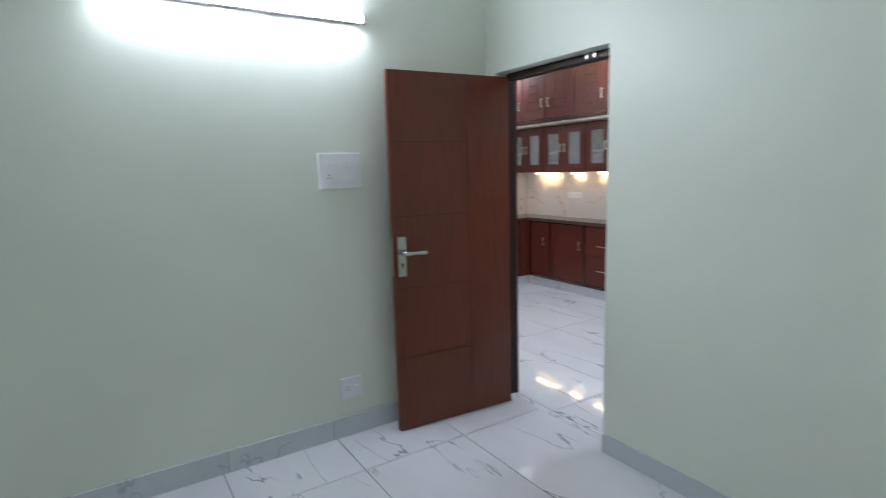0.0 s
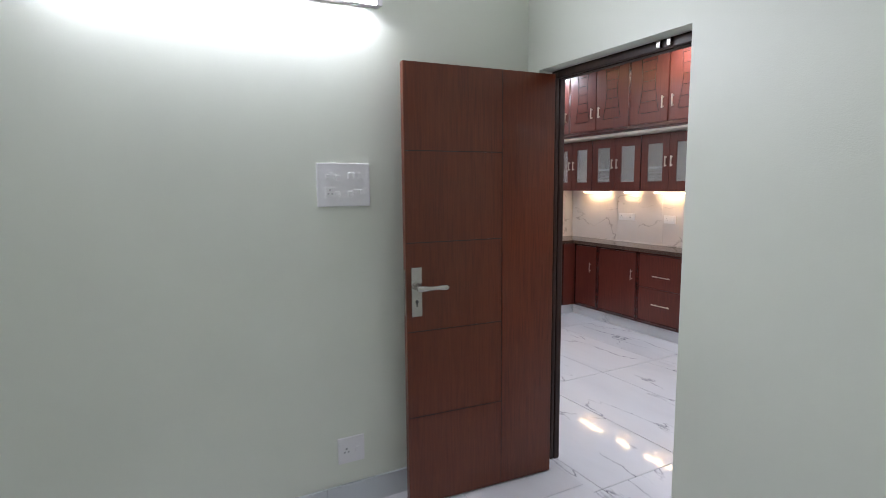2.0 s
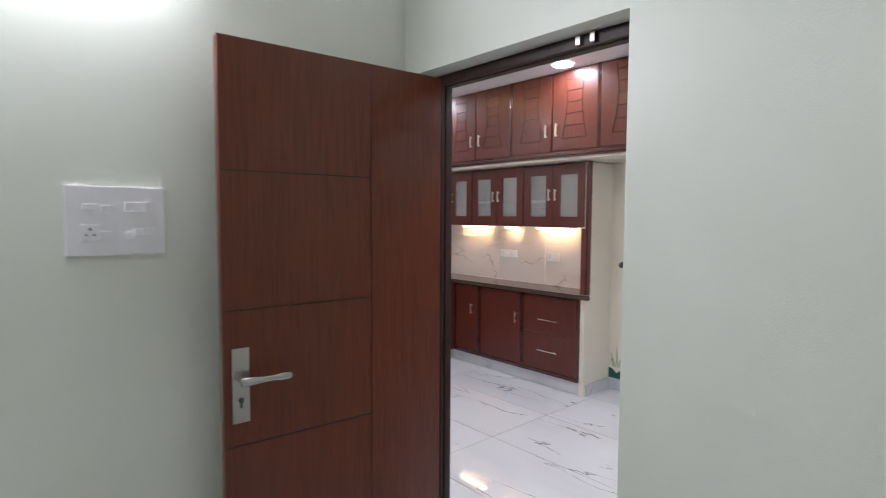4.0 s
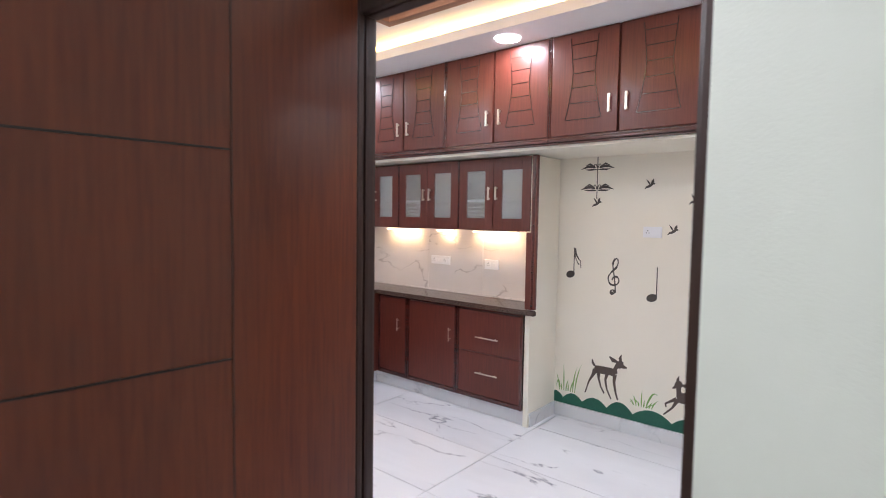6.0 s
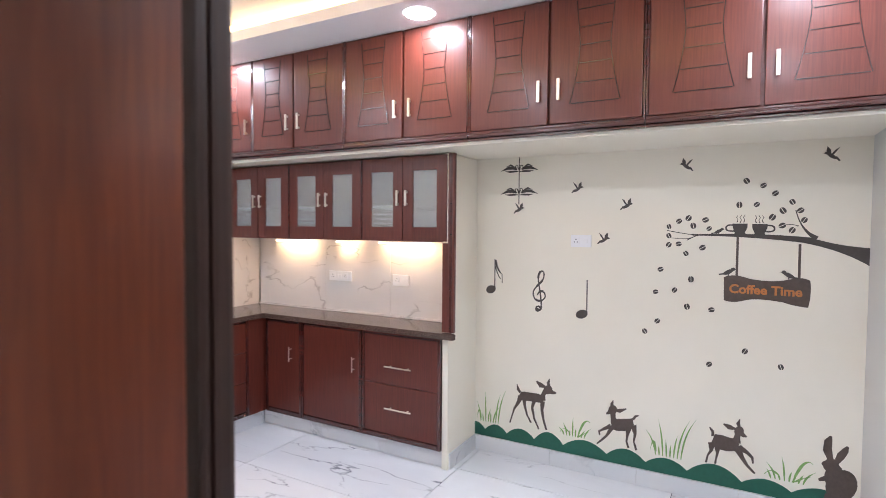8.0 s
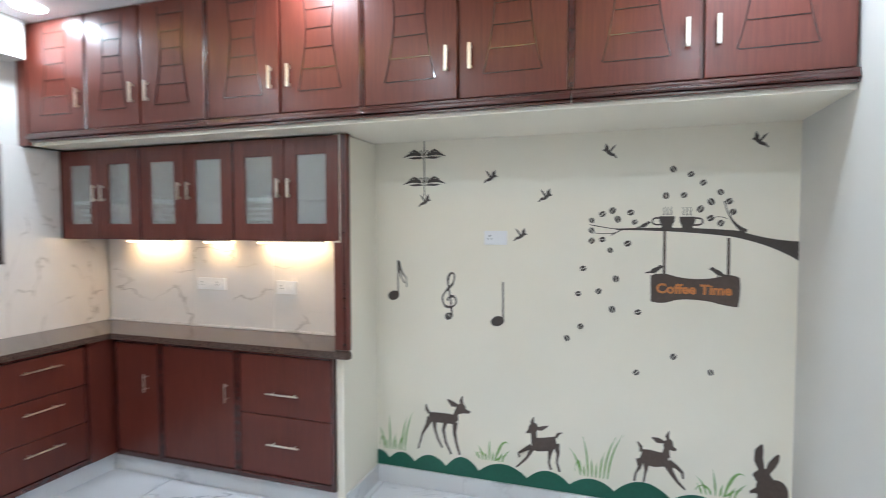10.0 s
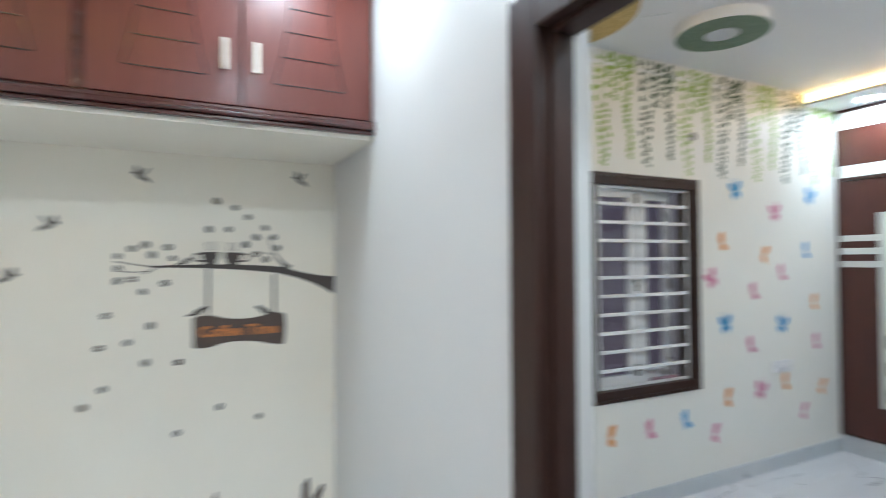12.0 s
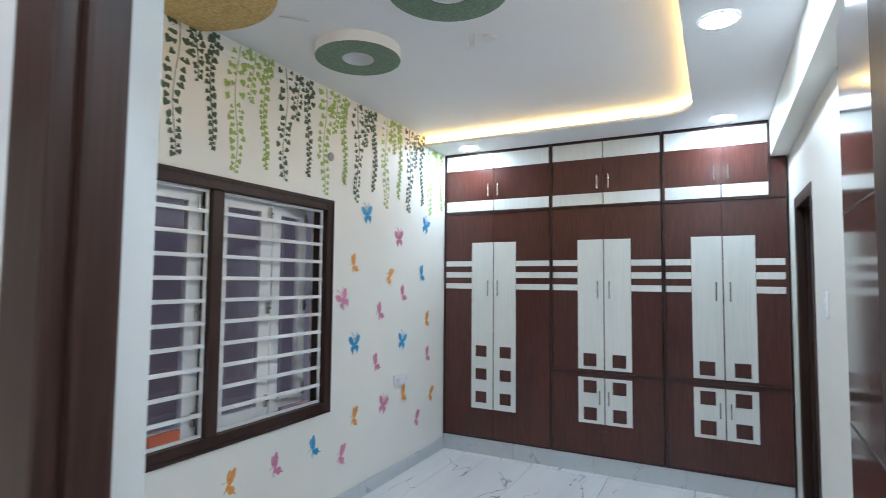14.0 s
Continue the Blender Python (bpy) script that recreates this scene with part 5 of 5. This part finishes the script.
for gi, (y, z, h, w, tall) in enumerate(((4.795, 0.200, 0.225, 0.150, 1), (4.215, 0.215, 0.125, 0.150, 0), (3.665, 0.205, 0.240, 0.160, 1), (3.085, 0.200, 0.135, 0.170, 0))):
    rnd = random.Random(20 + gi)
    blades = []
    tips = (0.55, 0.25, 0.92, 0.40, 0.30, 0.55, 0.95, 1.0) if tall else (0.35, 0.62, 0.30, 0.95, 0.45, 0.70, 0.40, 0.55)
    for k, share in enumerate(tips):
        u0 = -w * 0.5 + w * k / 7
        hh = h * share * rnd.uniform(0.94, 1.04)
        lean = (u0 / w) * 0.07 + rnd.uniform(-0.014, 0.030)
        blades.append(stroke(bend((u0 * 0.85, 0), (u0 * 0.9 + lean * 0.1, hh * 0.6), (u0 + lean, hh)), [0.005, 0.007, 0.009, 0.009, 0.008, 0.007, 0.005, 0.0015]))
    if tall:
        blades.append(stroke(bend((-w * 0.40, 0.02), (-w * 0.50, h * 0.55), (-w * 0.62, h * 0.08)), [0.004, 0.006, 0.008, 0.012, 0.014, 0.010, 0.006, 0.002]))
    else:
        blades.append(stroke(bend((w * 0.15, 0.0), (w * 0.42, h * 1.15), (w * 0.66, h * 0.86)), [0.006, 0.009, 0.013, 0.014, 0.012, 0.010, 0.007, 0.003]))
        blades.append(stroke(bend((w * 0.20, 0.005), (w * 0.45, h * 0.30), (w * 0.60, h * 0.34)), [0.005, 0.009, 0.010, 0.008, 0.003]))
        blades.append(stroke(bend((-w * 0.20, 0.02), (-w * 0.42, h * 0.50), (-w * 0.60, h * 0.12)), [0.004, 0.007, 0.010, 0.009, 0.003]))
    sticker("grass_sticker", blades, DECO, y, z, GRASS, "light green grass tuft wall sticker", "grass stickers", thick=0.0008)
crest = [(0.0, 0.078)]
dips = (4.960, 4.827, 4.668, 4.476, 4.284, 4.014, 3.789, 3.564, 3.292, 3.063, 2.800)
rise = (0.088, 0.091, 0.096, 0.110, 0.104, 0.102, 0.094, 0.115, 0.088, 0.095)
for a, b, top in zip(dips, dips[1:], rise):
    for k in range(10):
        y = a + (b - a) * k / 10
        if y < 4.92:
            crest.append((4.925 - y, 0.046 + (top - 0.046) * math.sin(math.pi * k / 10) ** 0.85))
crest.append((2.125, 0.046))
sticker("hill_sticker", [[(0, 0.0), (2.125, 0.0)] + crest[::-1]], DECO, 4.925, 0.101, HILL, "dark green wavy hill border wall sticker", thick=0.0006)


# ---- wall stickers in the second bedroom ----
def leaf_pts(u, v, r, a):
    shape = ((0, -1.2), (0.42, -0.72), (0.86, -0.10), (0.98, 0.40), (0.62, 0.72), (0.22, 0.62), (0, 0.42), (-0.22, 0.62), (-0.62, 0.72), (-0.98, 0.40), (-0.86, -0.10), (-0.42, -0.72))
    c, s = math.cos(a), math.sin(a)
    return [(u + r * (x * c - y * s), v + r * (x * s + y * c)) for x, y in shape]


def strand(rnd, u0, length, wide, big):
    """One hanging stem with leaves that alternate from side to side."""
    shapes, v, side = [], -0.012, 1
    sway = rnd.uniform(0, 6)
    mid = lambda v: u0 + 0.014 * math.sin(sway + v * 11)
    while v > -length:
        t = -v / length
        r = big * (1.0 - 0.35 * t) * rnd.uniform(0.62, 1.22)
        off = side * (wide * (1 - 0.8 * t * t) * rnd.uniform(0.25, 1.0) + r * 0.75)
        shapes.append(leaf_pts(mid(v) + off, v, r, side * rnd.uniform(0.2, 1.2)))
        if wide > 0.02 and t < 0.7 and rnd.random() < 0.6:
            shapes.append(leaf_pts(mid(v) - off * rnd.uniform(0.3, 1.1), v - r * 1.1, r * 0.72, rnd.uniform(-0.9, 0.9)))
        side = -side
        v -= r * rnd.uniform(0.95, 1.75)
    shapes.append(stroke([(mid(-length * k / 10), -length * k / 10) for k in range(11)], [0.0035, 0.003, 0.0025, 0.002]))
    return shapes


def vine(y, dark, seed):
    rnd = random.Random(seed)
    shapes = strand(rnd, 0.0, 0.685 + rnd.uniform(-0.02, 0.015), 0.046, 0.0215)
    shapes += strand(rnd, 0.105, 0.290 + rnd.uniform(-0.03, 0.02), 0.026, 0.0180)
    shapes += strand(rnd, 0.200, 0.625 + rnd.uniform(-0.03, 0.02), 0.011, 0.0175)
    for k in range(9):
        u, v = rnd.uniform(0.03, 0.25), -rnd.uniform(0.012, 0.15)
        shapes.append(leaf_pts(u, v, rnd.uniform(0.011, 0.019), rnd.uniform(-0.9, 0.9)))
    return sticker("vine_sticker", shapes, C_EAST, y, 2.766, LEAF_DARK if dark else LEAF_LIGHT, "dark green hanging ivy wall sticker" if dark else "light green hanging ivy wall sticker", "ivy stickers", thick=0.0006)


for k in range(8):
    vine(1.560 - 0.357 * k, k % 2 == 0, 100 + k)


def both(pts):
    return [pts, [(-u, v) for u, v in pts][::-1]]


FLY = both([(0.002, 0.004), (0.014, 0.038), (0.030, 0.052), (0.044, 0.052), (0.050, 0.038), (0.040, 0.016), (0.022, 0.002), (0.005, -0.002)])
FLY += both([(0.003, -0.003), (0.020, -0.001), (0.034, -0.010), (0.033, -0.024), (0.024, -0.034), (0.020, -0.048), (0.014, -0.034), (0.006, -0.022)])
FLY += [oval(0, 0.0, 0.0036, 0.026), stroke(bend((0.001, 0.024), (0.008, 0.052), (0.030, 0.066)), [0.0024]), stroke(bend((-0.001, 0.024), (-0.004, 0.054), (-0.020, 0.074)), [0.0024])]
SIDE = [[(0.0, 0.0), (-0.006, 0.022), (0.002, 0.046), (0.016, 0.064), (0.026, 0.060), (0.027, 0.036), (0.020, 0.012), (0.010, -0.004)], [(-0.002, 0.0), (-0.014, 0.020), (-0.014, 0.042), (-0.004, 0.058), (0.001, 0.052), (-0.007, 0.026)],
        [(0.0, -0.002), (0.014, -0.006), (0.030, -0.008), (0.036, -0.022), (0.028, -0.036), (0.014, -0.040), (0.002, -0.028), (-0.003, -0.012)], stroke([(-0.014, -0.036), (-0.006, -0.014), (0.0, 0.008)], [0.003, 0.008, 0.004]),
        stroke(bend((-0.002, 0.008), (-0.020, 0.012), (-0.034, 0.004)), [0.002]), stroke([(0.030, -0.030), (0.046, -0.040)], [0.008, 0.002])]
FLIES = [(0.002, 1.984, "b", 1, 0.2), (-0.863, 1.983, "b", 1, -0.3), (-0.433, 1.843, "p", 1, 0.1), (0.159, 1.619, "o", 0, 0.2), (-0.793, 1.565, "b", 0, 0.1), (-0.293, 1.545, "o", 0, -0.5), (0.264, 1.376, "p", 1, 0.5), (-0.495, 1.398, "p", 0, 0.3),
         (-0.17, 1.271, "p", 0, 0.3), (-0.89, 1.176, "o", 0, -0.1), (0.129, 1.064, "b", 1, 0.1), (-0.495, 1.026, "b", 1, -0.2), (-0.129, 0.897, "p", 0, 0.3), (-0.906, 0.87, "p", 0, 0.1), (-0.234, 0.578, "p", 1, -0.3)]
FLIES2 = [(-0.515, 0.603, "o", 0, 0.1), (-0.974, 0.531, "o", 0, -0.5), (0.127, 0.567, "o", 0, -0.2), (-0.733, 0.371, "p", 0, -0.4), (0.537, 0.466, "b", 0, 0.3), (0.262, 0.35, "p", 0, -0.3), (0.857, 0.45, "p", 0, 0.2), (1.178, 0.462, "o", 0, -0.2)]
for y, z, c, wide, t in FLIES + FLIES2:
    word_c, material = {"b": ("blue", BLUE), "p": ("pink", PINK), "o": ("orange", AMBER)}[c]
    sticker("butterfly_sticker", FLY if wide else SIDE, C_EAST, y, z, material, f"{word_c} butterfly wall sticker, wings {'spread' if wide else 'folded'}", "butterfly stickers", turn=t, scale=1.3)
bm = bmesh.new()
tube(bm, (0.0, 0, 0), (-0.006, 0, 0), 0.028, 18)
vent = part("vent_cover", bm, plain("grey plastic cap", (0.25, 0.24, 0.24), 0.5))
vent.matrix_basis = pose(C_EAST - 0.0015, 0.43, 2.325)
tagged(vent, "small round grey pipe cap among the ivy", "cap")


# ---- floor tiles ----
lay(A_WEST, A_EAST + 0.066, A_SOUTH, A_NORTH, 2.986, 3.72)
lay(A_EAST + 0.0665, DECO, B_SOUTH - 0.16, B_NORTH, 5.44, 3.64)
lay(C_WEST, C_EAST, C_SOUTH, B_SOUTH - 0.1605, 4.74, -1.16)
